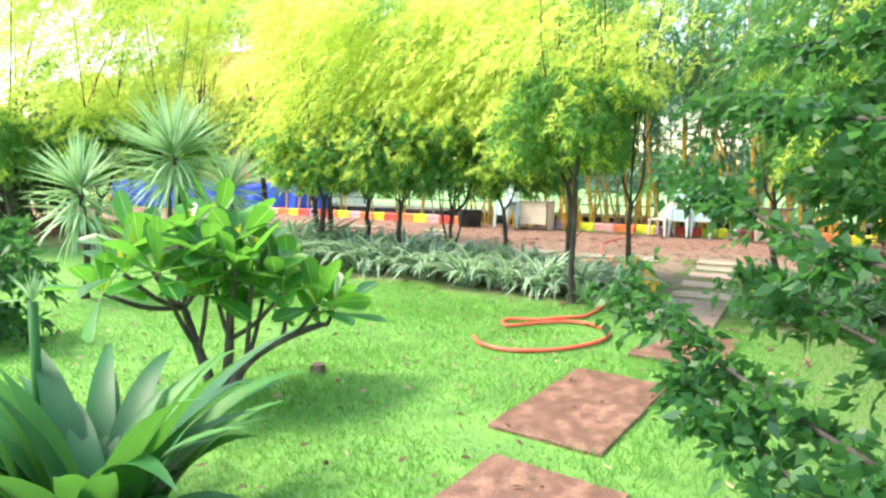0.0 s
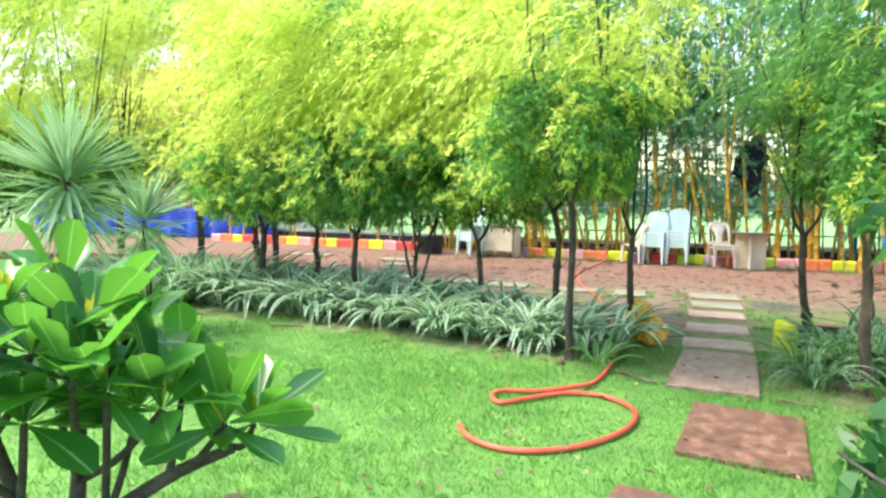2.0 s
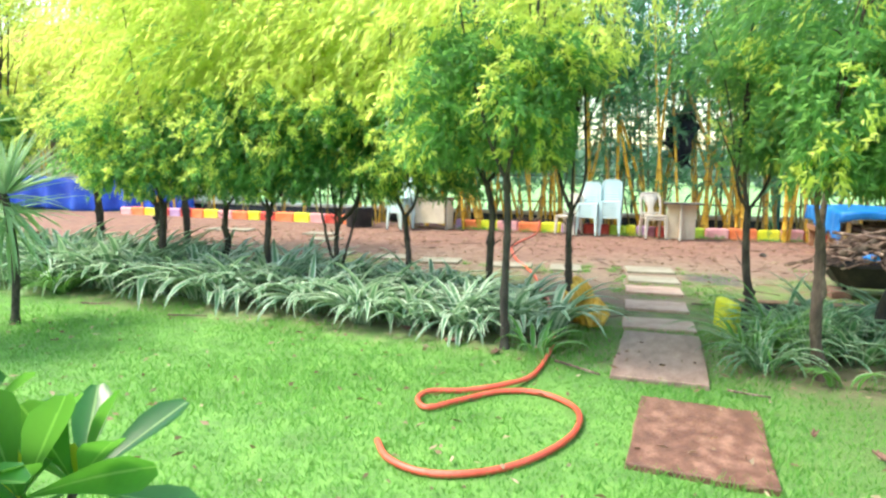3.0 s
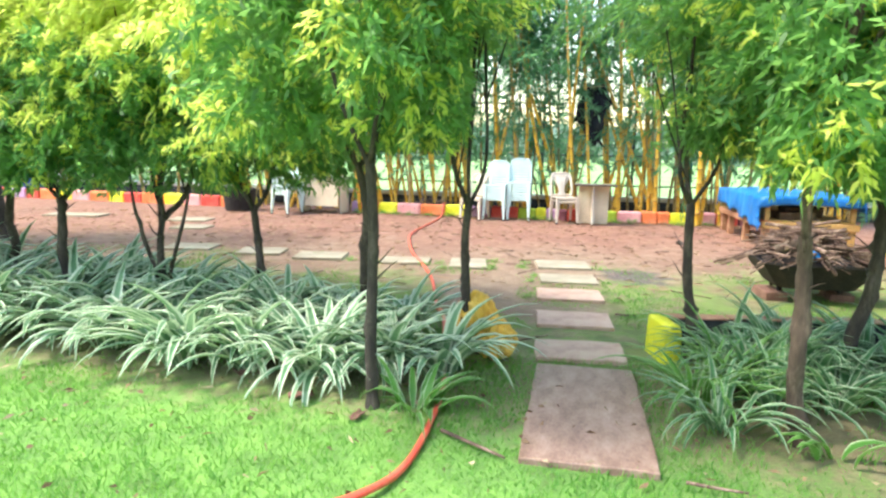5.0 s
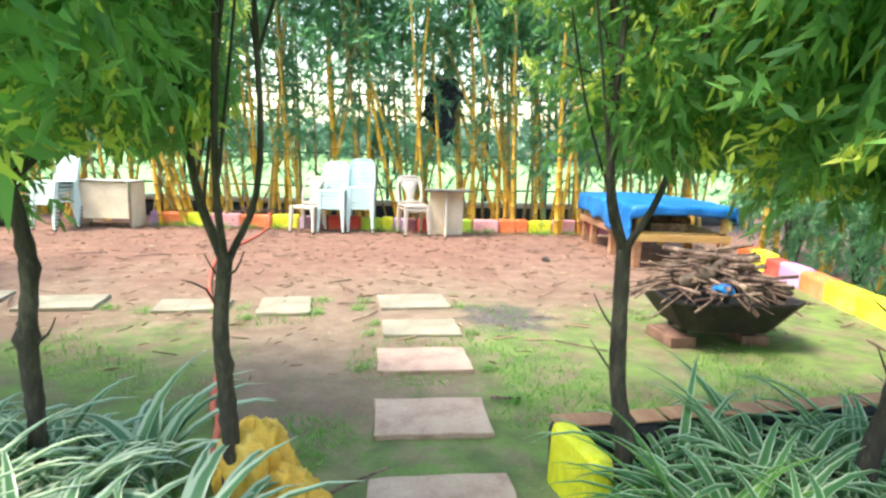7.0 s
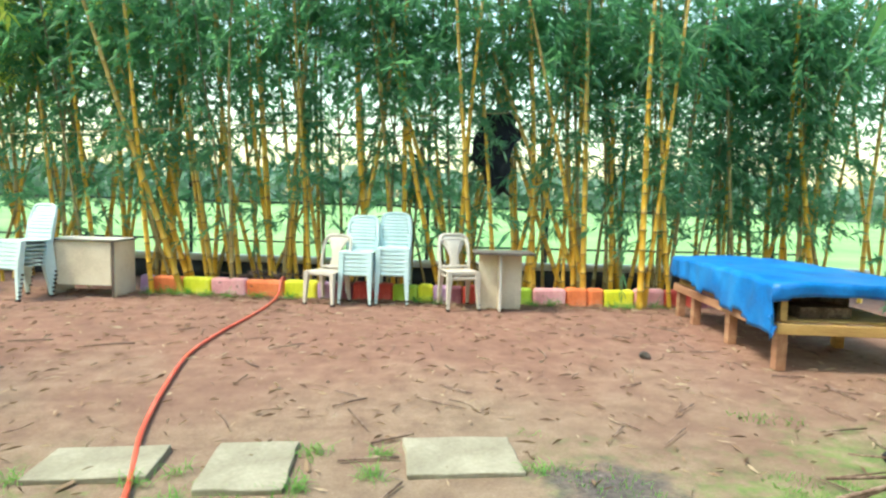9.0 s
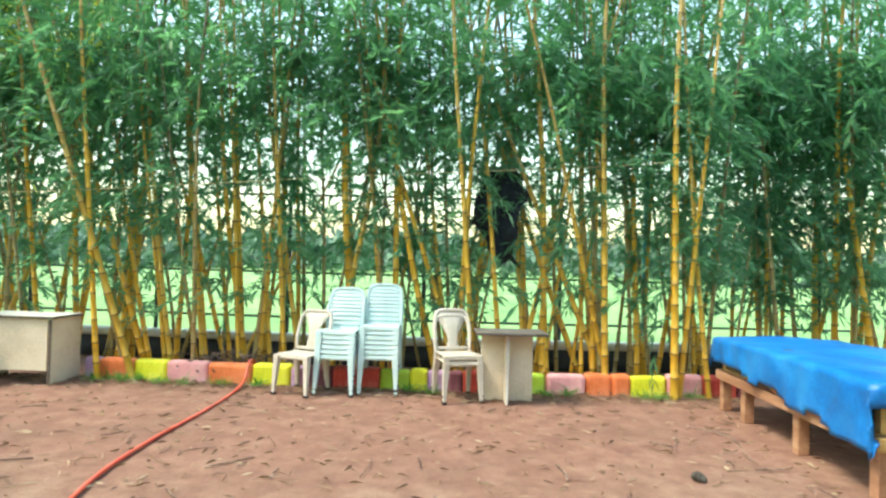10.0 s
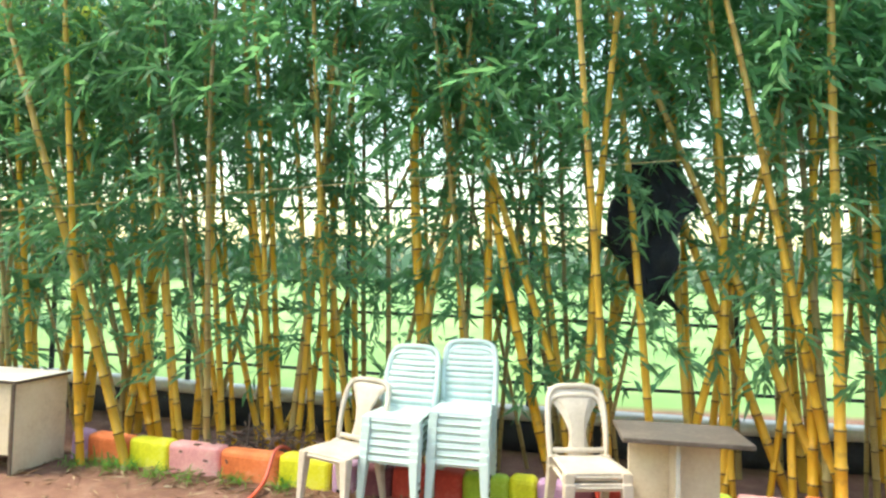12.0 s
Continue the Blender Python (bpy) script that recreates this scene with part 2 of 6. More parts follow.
PAINT = {
    "black": M_BLACK_WALL,
    "orange": surface("orange_paint", (0.6, 0.12, 0.04), (0.85, 0.22, 0.07), (0.88, 0.36, 0.2), 3, 40, 0.7, 0, 0.3),
    "yellow": surface("yellow_paint", (0.5, 0.5, 0.02), (0.78, 0.76, 0.03), (0.84, 0.82, 0.2), 3, 40, 0.7, 0, 0.3),
    "pink": surface("pink_paint", (0.6, 0.22, 0.24), (0.82, 0.38, 0.38), (0.86, 0.56, 0.54), 3, 40, 0.7, 0, 0.3),
    "purple": surface("purple_paint", (0.3, 0.16, 0.34), (0.5, 0.3, 0.5), (0.62, 0.46, 0.62), 3, 40, 0.7, 0, 0.3),
    "red": surface("red_paint", (0.4, 0.03, 0.025), (0.62, 0.07, 0.05), (0.7, 0.18, 0.14), 3, 40, 0.7, 0, 0.3),
    "green": surface("lime_paint", (0.24, 0.36, 0.03), (0.4, 0.55, 0.04), (0.52, 0.64, 0.15), 3, 40, 0.7, 0, 0.3),
    "maroon": surface("maroon_paint", (0.1, 0.03, 0.05), (0.2, 0.06, 0.09), (0.3, 0.14, 0.16), 3, 40, 0.7, 0, 0.3),
}


def culm_material(name, low, shaded_high):
    """A bamboo culm: yellow with darker blotches and rings, shade painted in as a duller colour higher up."""
    n = Nodes(name)
    co = n.local()
    info = n.tree.nodes.new("ShaderNodeObjectInfo")
    sep = n.tree.nodes.new("ShaderNodeSeparateXYZ")
    n.link(co, sep.inputs[0])
    # upper culm shade, put into the colour by height
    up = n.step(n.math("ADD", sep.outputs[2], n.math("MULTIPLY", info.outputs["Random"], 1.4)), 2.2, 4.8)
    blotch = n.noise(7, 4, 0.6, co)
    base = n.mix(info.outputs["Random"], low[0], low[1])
    col = n.mix(up, base, shaded_high)
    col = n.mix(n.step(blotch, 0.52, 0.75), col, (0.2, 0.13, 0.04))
    n.link(col, n.bsdf.inputs["Base Color"])
    n.bsdf.inputs["Roughness"].default_value = 0.4
    n.bump(n.noise(40, 3, 0.5, co), 0.1, 0.004)
    return n.mat


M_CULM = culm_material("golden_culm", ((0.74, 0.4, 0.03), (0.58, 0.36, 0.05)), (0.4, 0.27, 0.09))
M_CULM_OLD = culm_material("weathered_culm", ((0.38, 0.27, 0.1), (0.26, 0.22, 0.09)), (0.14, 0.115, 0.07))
M_NODE = surface("culm_node", (0.05, 0.035, 0.02), (0.12, 0.08, 0.035), (0.3, 0.2, 0.08), 20, 80, 0.7)


def ground_material():
    """Lawn in front, swept red earth behind it with ragged grass between, and a green field beyond the wall."""
    n = Nodes("garden_ground")
    co = n.place()
    sep = n.tree.nodes.new("ShaderNodeSeparateXYZ")
    n.link(co, sep.inputs[0])
    x, y = sep.outputs[0], sep.outputs[1]
    big, mid, fine = n.noise(0.7, 4, 0.6, co), n.noise(4.5, 5, 0.65, co), n.noise(60, 4, 0.7, co)
    grass = n.ramp(n.math("ADD", n.math("MULTIPLY", mid, 0.6), n.math("MULTIPLY", fine, 0.4)), ((0.3, (0.085, 0.11, 0.03)), (0.42, (0.1, 0.22, 0.05)), (0.56, (0.15, 0.32, 0.065)), (0.72, (0.24, 0.38, 0.09))))
    earth = n.ramp(n.math("ADD", n.math("MULTIPLY", mid, 0.65), n.math("MULTIPLY", fine, 0.35)), ((0.3, (0.125, 0.054, 0.038)), (0.48, (0.21, 0.102, 0.073)), (0.62, (0.275, 0.155, 0.113)), (0.75, (0.36, 0.25, 0.19))))
    sandy = n.ramp(n.math("ADD", n.math("MULTIPLY", mid, 0.55), n.math("MULTIPLY", fine, 0.45)), ((0.3, (0.12, 0.08, 0.056)), (0.5, (0.215, 0.158, 0.11)), (0.7, (0.32, 0.262, 0.19))))
    earth = n.mix(n.math("MULTIPLY", n.math("SUBTRACT", 1.0, n.step(n.math("ADD", y, n.math("MULTIPLY", big, 4.0)), 11.2, 15.0)), 0.85), earth, sandy)
    damp = n.mix(n.math("MULTIPLY", n.step(big, 0.45, 0.7), 0.45), earth, (0.14, 0.075, 0.055))
    grass = n.mix(n.math("MULTIPLY", n.step(y, 6.7, 7.6), 0.8), grass, n.ramp(mid, ((0.35, (0.1, 0.1, 0.045)), (0.6, (0.15, 0.2, 0.05)))))
    worn = n.math("MULTIPLY", n.step(n.math("ADD", x, n.math("MULTIPLY", n.math("SUBTRACT", mid, 0.5), 2.2)), 1.4, 3.0), n.math("MULTIPLY", n.step(y, 0.5, 2.5), n.math("SUBTRACT", 1.0, n.step(y, 6.4, 7.0))))
    worn = n.math("MULTIPLY", worn, n.math("SUBTRACT", 1.0, n.step(x, 4.0, 7.5)))
    grass = n.mix(n.math("MULTIPLY", worn, 0.65), grass, n.ramp(fine, ((0.35, (0.06, 0.055, 0.03)), (0.6, (0.09, 0.13, 0.04)))))
    ragged = n.noise(11, 5, 0.7, co)
    wob = n.math("ADD", n.math("MULTIPLY", n.math("SUBTRACT", ragged, 0.5), 3.0), n.math("ADD", n.math("MULTIPLY", n.math("SUBTRACT", mid, 0.5), 2.6), n.math("MULTIPLY", n.math("SUBTRACT", big, 0.5), 3.0)))
    right = n.math("MULTIPLY", n.step(x, 3.2, 4.6), 0.6)
    edge = n.math("SUBTRACT", n.math("ADD", y, wob), right)
    lane = n.math("MULTIPLY", n.math("SUBTRACT", 1.0, n.step(n.math("ABSOLUTE", n.math("SUBTRACT", x, 1.6)), 0.45, 1.1)), n.math("MULTIPLY", n.step(y, 6.2, 6.9), 1.7))
    edge = n.math("ADD", edge, lane)
    col = n.mix(n.step(edge, 9.0, 10.2), grass, damp)
    fringe = n.step(n.math("ADD", n.math("ADD", y, n.math("MULTIPLY", x, 0.2)), n.math("MULTIPLY", n.math("SUBTRACT", ragged, 0.5), 1.6)), 5.8, 6.4)
    col = n.mix(n.math("MULTIPLY", n.math("MULTIPLY", fringe, n.math("SUBTRACT", 1.0, n.step(y, 6.8, 7.4))), 0.7), col, damp)
    bare = n.math("MULTIPLY", n.step(n.noise(3.2, 4, 0.6, co), 0.46, 0.62), 0.6)
    col = n.mix(n.math("MULTIPLY", bare, n.step(y, 6.6, 7.4)), col, damp)
    dx, dy = n.math("SUBTRACT", x, 2.88), n.math("SUBTRACT", y, 9.6)
    away = n.math("SQRT", n.math("ADD", n.math("MULTIPLY", dx, dx), n.math("MULTIPLY", dy, dy)))
    away = n.math("ADD", away, n.math("MULTIPLY", n.math("SUBTRACT", mid, 0.5), 0.9))
    ash = n.ramp(n.noise(25, 5, 0.7, co), ((0.35, (0.035, 0.03, 0.032)), (0.6, (0.12, 0.1, 0.1)), (0.75, (0.26, 0.22, 0.21))))
    col = n.mix(n.math("SUBTRACT", 0.92, n.step(away, 0.2, 0.5), True), col, ash)
    field = n.ramp(n.noise(0.25, 5, 0.6, co), ((0.35, (0.14, 0.3, 0.09)), (0.6, (0.24, 0.4, 0.14))))
    col = n.mix(n.step(y, 18.3, 18.8), col, field)
    n.link(col, n.bsdf.inputs["Base Color"])
    n.bsdf.inputs["Roughness"].default_value = 0.9
    n.bump(n.math("ADD", fine, n.math("MULTIPLY", mid, 1.5)), 0.5, 0.02)
    return n.mat


M_GROUND = ground_material()

# ---- mesh helpers ----
Z = Vector((0, 0, 1))


def mesh_of(name, verts, faces, material, smooth=False, uv=None):
    """A mesh from arrays; faces is one array of equal-sided faces or a list of such arrays."""
    me = bpy.data.meshes.new(name)
    verts = np.asarray(verts, dtype=np.float32).reshape(-1, 3)
    groups = [np.asarray(f, dtype=np.int32) for f in (faces if isinstance(faces, list) else [faces]) if len(f)]
    me.vertices.add(len(verts))
    me.vertices.foreach_set("co", verts.ravel())
    flat = np.concatenate([g.ravel() for g in groups])
    sizes = np.concatenate([np.full(len(g), g.shape[1], np.int32) for g in groups])
    me.loops.add(len(flat))
    me.loops.foreach_set("vertex_index", flat)
    me.polygons.add(len(sizes))
    me.polygons.foreach_set("loop_start", np.concatenate([[0], np.cumsum(sizes)[:-1]]).astype(np.int32))
    if smooth:
        me.polygons.foreach_set("use_smooth", np.ones(len(sizes), bool))
    if uv is not None:
        layer = me.uv_layers.new(name="UVMap")
        layer.data.foreach_set("uv", np.asarray(uv, np.float32)[flat].ravel())
    me.update(calc_edges=True)
    me.materials.append(material)
    return me


def part(name, data, material=None, parent=None, label="", m=None):
    """One mesh object, from a bmesh or a mesh, under a thing or a part."""
    if isinstance(data, bmesh.types.BMesh):
        me = bpy.data.meshes.new(name)
        data.to_mesh(me)
        data.free()
        me.materials.append(material)
        data = me
    ob = new(name, data)
    if m is not None:
        ob.matrix_basis = m
    if parent is not None:
        ob.parent = parent
    if label:
        ob["label"] = label
    return ob


def thing(name, m, label, category, group="", kind=""):
    ob = new(name)
    ob.empty_display_size = 0.1
    ob.matrix_basis = m
    return tagged(ob, label, category, group, kind)


def box(sx, sy, sz, at=(0, 0, 0), bevel=0.008, segments=2, turn=None):
    """A bevelled block whose base centre stands at a place."""
    bm = bmesh.new()
    bmesh.ops.create_cube(bm, size=1)
    bmesh.ops.scale(bm, vec=(sx, sy, sz), verts=bm.verts)
    if bevel:
        bmesh.ops.bevel(bm, geom=bm.edges[:], offset=bevel, segments=segments, affect="EDGES", profile=0.5)
    bmesh.ops.translate(bm, vec=(0, 0, sz / 2), verts=bm.verts)
    if turn is not None:
        bmesh.ops.transform(bm, matrix=turn, verts=bm.verts)
    bmesh.ops.translate(bm, vec=at, verts=bm.verts)
    return bm


def spline(points, n):
    """n points along a smooth line through the given ones."""
    p = np.asarray(points, float)
    p = np.vstack([2 * p[0] - p[1], p, 2 * p[-1] - p[-2]])
    out = []
    for u in np.linspace(0, len(p) - 3 - 1e-6, n):
        i = int(u)
        f = u - i
        a, b, c, d = p[i:i + 4]
        out.append(0.5 * (2 * b + (c - a) * f + (2 * a - 5 * b + 4 * c - d) * f * f + (3 * b - a - 3 * c + d) * f ** 3))
    return np.array(out)


def tube(points, radii, sides=8):
    """Vertices and faces of a closed tapered tube."""
    p = np.asarray(points, float)
    r = np.broadcast_to(np.asarray(radii, float), (len(p),))
    tang = np.gradient(p, axis=0)
    tang /= np.linalg.norm(tang, axis=1)[:, None] + 1e-9
    ref = np.array([1.0, 0.0, 0.0]) if abs(tang[0, 0]) < 0.8 else np.array([0.0, 1.0, 0.0])
    a = np.arange(sides) * 2 * math.pi / sides
    verts = []
    for q, t, s in zip(p, tang, r):
        u = ref - t * (ref @ t)
        u /= np.linalg.norm(u)
        w = np.cross(t, u)
        ref = u
        verts.append(q + s * (np.cos(a)[:, None] * u + np.sin(a)[:, None] * w))
    n = len(p)
    quads = [(i * sides + j, i * sides + (j + 1) % sides, (i + 1) * sides + (j + 1) % sides, (i + 1) * sides + j) for i in range(n - 1) for j in range(sides)]
    caps = [tuple(range(sides))[::-1], tuple((n - 1) * sides + j for j in range(sides))]
    return np.concatenate(verts), [np.array(quads), np.array(caps)]


def tube_mesh(name, points, radii, material, sides=8):
    v, f = tube(points, radii, sides)
    return mesh_of(name, v, f, material, True)


def joined(name, pieces, material, smooth=False):
    """One mesh from several (vertices, [face arrays]) pieces."""
    vs, fs, k = [], {}, 0
    for v, groups in pieces:
        for g in groups:
            fs.setdefault(g.shape[1], []).append(g + k)
        vs.append(v)
        k += len(v)
    return mesh_of(name, np.concatenate(vs), [np.concatenate(g) for g in fs.values()], material, smooth)


def unit(v):
    return v / (np.linalg.norm(v, axis=-1, keepdims=True) + 1e-9)


def leaves(rng, p, d, length, width):
    """Small pointed leaves at the places p along the directions d, each one folded a little: vertices and quads."""
    n = len(p)
    d = unit(d)
    side = unit(np.cross(d, rng.normal(size=(n, 3))))
    up = np.cross(side, d)
    length = np.broadcast_to(length, (n,))[:, None]
    width = np.broadcast_to(width, (n,))[:, None]
    mid = p + d * length * 0.42 + up * width * 0.25
    v = np.stack([p, mid + side * width * 0.5, p + d * length - np.array([0, 0, 0.12]) * length, mid - side * width * 0.5], 1)
    return v.reshape(-1, 3), np.arange(n * 4).reshape(-1, 4)


def sprays(rng, start, way, length, count, leaf_l, leaf_w, droop=0.5, spread=0.7):
    """Twigs from the places start along way, hung with leaves."""
    n = len(start)
    u = rng.uniform(0.05, 1.0, (n, count, 1))
    length = np.broadcast_to(length, (n,))[:, None, None]
    p = start[:, None] + way[:, None] * length * u
    p[..., 2] -= droop * length[..., 0] * u[..., 0] ** 2
    d = way[:, None] + spread * rng.normal(size=(n, count, 3))
    d[..., 2] -= droop * 1.6 * u[..., 0]
    p = p + rng.normal(size=p.shape) * 0.012
    k = n * count
    return leaves(rng, p.reshape(k, 3), d.reshape(k, 3), leaf_l * rng.uniform(0.6, 1.25, k), leaf_w * rng.uniform(0.7, 1.2, k))


def straps(rng, base, azimuth, rise, length, width, sag, segments=7, fold=0.25, blunt=0.0):
    """Long bent leaves: vertices, quads and uv. rise: how steeply each leaves its base, sag: how far it bends over."""
    n = len(base)
    s = np.linspace(0, 1, segments + 1)
    out = np.stack([np.cos(azimuth), np.sin(azimuth), np.zeros(n)], 1)
    side = np.stack([-np.sin(azimuth), np.cos(azimuth), np.zeros(n)], 1)
    verts, uvs = [], []
    p = base.copy()
    for i, u in enumerate(s):
        a = rise - sag * u ** 1.3
        d = out * np.cos(a)[:, None] + np.array([0, 0, 1.0]) * np.sin(a)[:, None]
        if i:
            p = p + d * (length / segments)[:, None]
        nrm = np.cross(side, d)
        w = width * (0.35 + 0.65 * min(1, u * 4)) * (max(0.03, 1 - u ** (2.2 + 6 * blunt)) if u > 0.3 else 1)
        verts += [p - side * w[:, None] / 2 - nrm * (w * fold)[:, None], p, p + side * w[:, None] / 2 - nrm * (w * fold)[:, None]]
        uvs += [(0, u), (0.5, u), (1, u)]
    k = 3 * (segments + 1)
    v = np.stack(verts, 1).reshape(-1, 3)
    uv = np.tile(np.array(uvs), (n, 1))
    q = np.array([(3 * i + j, 3 * i + j + 1, 3 * i + j + 4, 3 * i + j + 3) for i in range(segments) for j in range(2)])
    return v, (q[None] + (np.arange(n) * k)[:, None, None]).reshape(-1, 4), uv


# ---- ground, kerbs, walls ----
def border_y(x):
    """The line of the painted kerb at the back of the yard."""
    return float(np.interp(x, (-30, -9, -1.4, 0.5, 2.3, 3.9, 5.8, 9), (20.5, 17.1, 15.62, 15.22, 14.95, 14.76, 14.64, 14.5)))


def build_ground():
    xs = np.concatenate([[-900, -200, -60, -30], np.linspace(-16, 12, 113), [30, 60, 200, 900]])
    ys = np.concatenate([[-900, -200, -40, -10], np.linspace(-2, 18, 81), [25, 60, 200, 900]])
    gx, gy = np.meshgrid(xs, ys)
    near = (np.abs(gx) < 16) & (gy < 18.2) & (gy > -3)
    gz = np.array([noise.noise(Vector((a * 0.9, b * 0.9, 0))) * 0.014 for a, b in zip(gx.ravel(), gy.ravel())]).reshape(gx.shape) * near
    v = np.stack([gx, gy, gz - 0.004], -1).reshape(-1, 3)
    w = len(xs)
    idx = np.arange(len(v)).reshape(gx.shape)
    q = np.stack([idx[:-1, :-1], idx[:-1, 1:], idx[1:, 1:], idx[1:, :-1]], -1).reshape(-1, 4)
    ob = new("ground", mesh_of("ground", v, q, M_GROUND, True))
    tagged(ob, "garden ground of green lawn and swept red earth", "ground", "", "structure")


build_ground()


def kerb_block(length, depth, height, paint, parent, m):
    bm = box(length, depth, height + 0.05, (0, 0, -0.05), 0.045, 3)
    for v in bm.verts:
        v.co += Vector((noise.noise(v.co * 7 + m.translation), noise.noise(v.co * 6 - m.translation), noise.noise(v.co * 5 + m.translation * 2))) * 0.016
    return part("block", bm, PAINT[paint], parent, paint + " painted block", m)


def kerb_run(name, points, colours, height, label, depth=0.16):
    """Painted blocks butted along a bent line; each colour comes with the length of its block."""
    root = thing(name, Matrix(), label, "kerb", "painted kerbs", "structure")
    p = [Vector((*q, 0)) for q in points]
    seg, at = 0, 0.0
    for paint, length in colours:
        a, b = p[seg], p[seg + 1]
        d = (b - a).normalized()
        mid = a + d * (at + length / 2)
        if paint:
            kerb_block(length - 0.003, depth, height + random.uniform(-0.012, 0.012), paint, root, Matrix.Translation(mid) @ Matrix.Rotation(math.atan2(d.y, d.x) + random.uniform(-0.02, 0.02), 4, "Z"))
        at += length
        while seg < len(p) - 2 and at >= (b - a).length:
            at -= (b - a).length
            seg += 1
            a, b = p[seg], p[seg + 1]
    return root


kerb_run("kerb_back", [(x, border_y(x) + 0.08) for x in (-1.42, 0.5, 2.3, 3.88, 5.8, 8.0)],
         [("purple", 0.18), ("orange", 0.43), ("yellow", 0.4), ("pink", 0.5), ("orange", 0.52), ("yellow", 0.44), ("purple", 0.2), ("maroon", 0.28), ("red", 0.3), ("red", 0.24), ("green", 0.34), ("yellow", 0.2), ("purple", 0.22), ("maroon", 0.18), ("red", 0.3), ("pink", 0.34), ("green", 0.28), ("", 0.02), ("pink", 0.44), ("orange", 0.3), ("orange", 0.22), ("yellow", 0.42), ("pink", 0.42), ("red", 0.4), ("maroon", 0.4), ("orange", 0.4), ("yellow", 0.4)],
         0.225, "low kerb of blocks painted orange, yellow, pink and purple")
kerb_run("kerb_far_end", [(x, border_y(x) + 0.08) for x in (-12.0, -9.0, -3.0)],
         [("pink", 0.45), ("orange", 0.5), ("yellow", 0.45), ("red", 0.5), ("purple", 0.4), ("red", 0.4), ("orange", 0.45), ("yellow", 0.5), ("pink", 0.5), ("orange", 0.55), ("yellow", 0.4), ("red", 0.5), ("orange", 0.6), ("yellow", 0.5), ("pink", 0.45), ("red", 0.5), ("orange", 0.45), ("yellow", 0.4)],
         0.225, "low kerb of painted blocks at the yard's far end")
kerb_run("kerb_side", [(7.08, 12.2), (6.56, 10.74), (6.0, 8.92), (5.62, 7.45)],
         [("orange", 0.5), ("yellow", 0.5), ("red", 0.45), ("purple", 0.5), ("orange", 0.5), ("yellow", 0.55), ("yellow", 0.5), ("pink", 0.5), ("orange", 0.55), ("orange", 0.5)],
         0.2, "painted kerb along the side of the yard", 0.2)
kerb_run("kerb_planter", [(2.36, 7.24), (5.2, 7.3)], [("black", 0.5), ("black", 0.5), ("black", 0.5), ("black", 0.55), ("black", 0.5)], 0.19, "dark kerb behind the striped plants", 0.14)
for k in range(5):
    tagged(part("trim_cap", box(0.5, 0.12, 0.01, (0, 0, 0), 0.004), M_WOOD_RED, None, "", pose(2.62 + k * 0.52, 7.245 + 0.011 * k, 0.2)), "weathered brown cap on the dark planter kerb", "kerb cap", "", "structure")
kerb_run("kerb_planter_end", [(2.4, 6.82), (2.38, 7.18)], [("yellow", 0.36)], 0.25, "bright yellow end block of the planter kerb", 0.12)


def run_along(name, x0, x1, off, depth, z0, z1, material, label, category):
    """A wall that follows the back of the yard, behind the kerb."""
    xs = np.linspace(x0, x1, 24)
    rows = []
    for x in xs:
        y = border_y(x) + off
        rows += [(x, y, z0), (x, y, z1), (x, y + depth, z1), (x, y + depth, z0)]
    q = [(4 * i + j, 4 * i + (j + 1) % 4, 4 * i + 4 + (j + 1) % 4, 4 * i + 4 + j) for i in range(len(xs) - 1) for j in range(4)]
    ends = [(3, 2, 1, 0), tuple(4 * (len(xs) - 1) + j for j in range(4))]
    return tagged(new(name, mesh_of(name, rows, np.array(q + ends)[:, ::-1], material)), label, category, "", "structure")


run_along("wall_back", -24, 10, 1.5, 0.2, -0.1, 0.29, M_BLACK_WALL, "low black-painted wall behind the bamboo", "wall")
run_along("trim_coping", -24, 10, 1.47, 0.26, 0.294, 0.39, M_COPING, "pale concrete coping on the low wall", "coping")


def fence():
    root = thing("fence_back", Matrix(), "dark metal rail fence beyond the bamboo", "fence", "", "structure")
    for z in (0.62, 1.25, 2.35):
        pts = [(x, border_y(x) + 1.66, z) for x in np.linspace(-15, 9, 14)]
        part("rail", tube_mesh("rail", pts, 0.018, M_RAIL, 6), None, root)
    for x in np.arange(-14.5, 9, 1.9):
        y = border_y(x) + 1.66
        teal = abs(x - 6.4) < 0.5
        part("post", tube_mesh("post", [(x, y, 0.4), (x, y, 2.6)], 0.03, M_TEAL if teal else M_RAIL, 8), None, root, "teal painted post" if teal else "")

    part("post", tube_mesh("post", [(5.62, 16.1, 0.0), (5.62, 16.1, 3.0)], 0.04, M_TEAL, 8), None, root, "teal painted post")


fence()

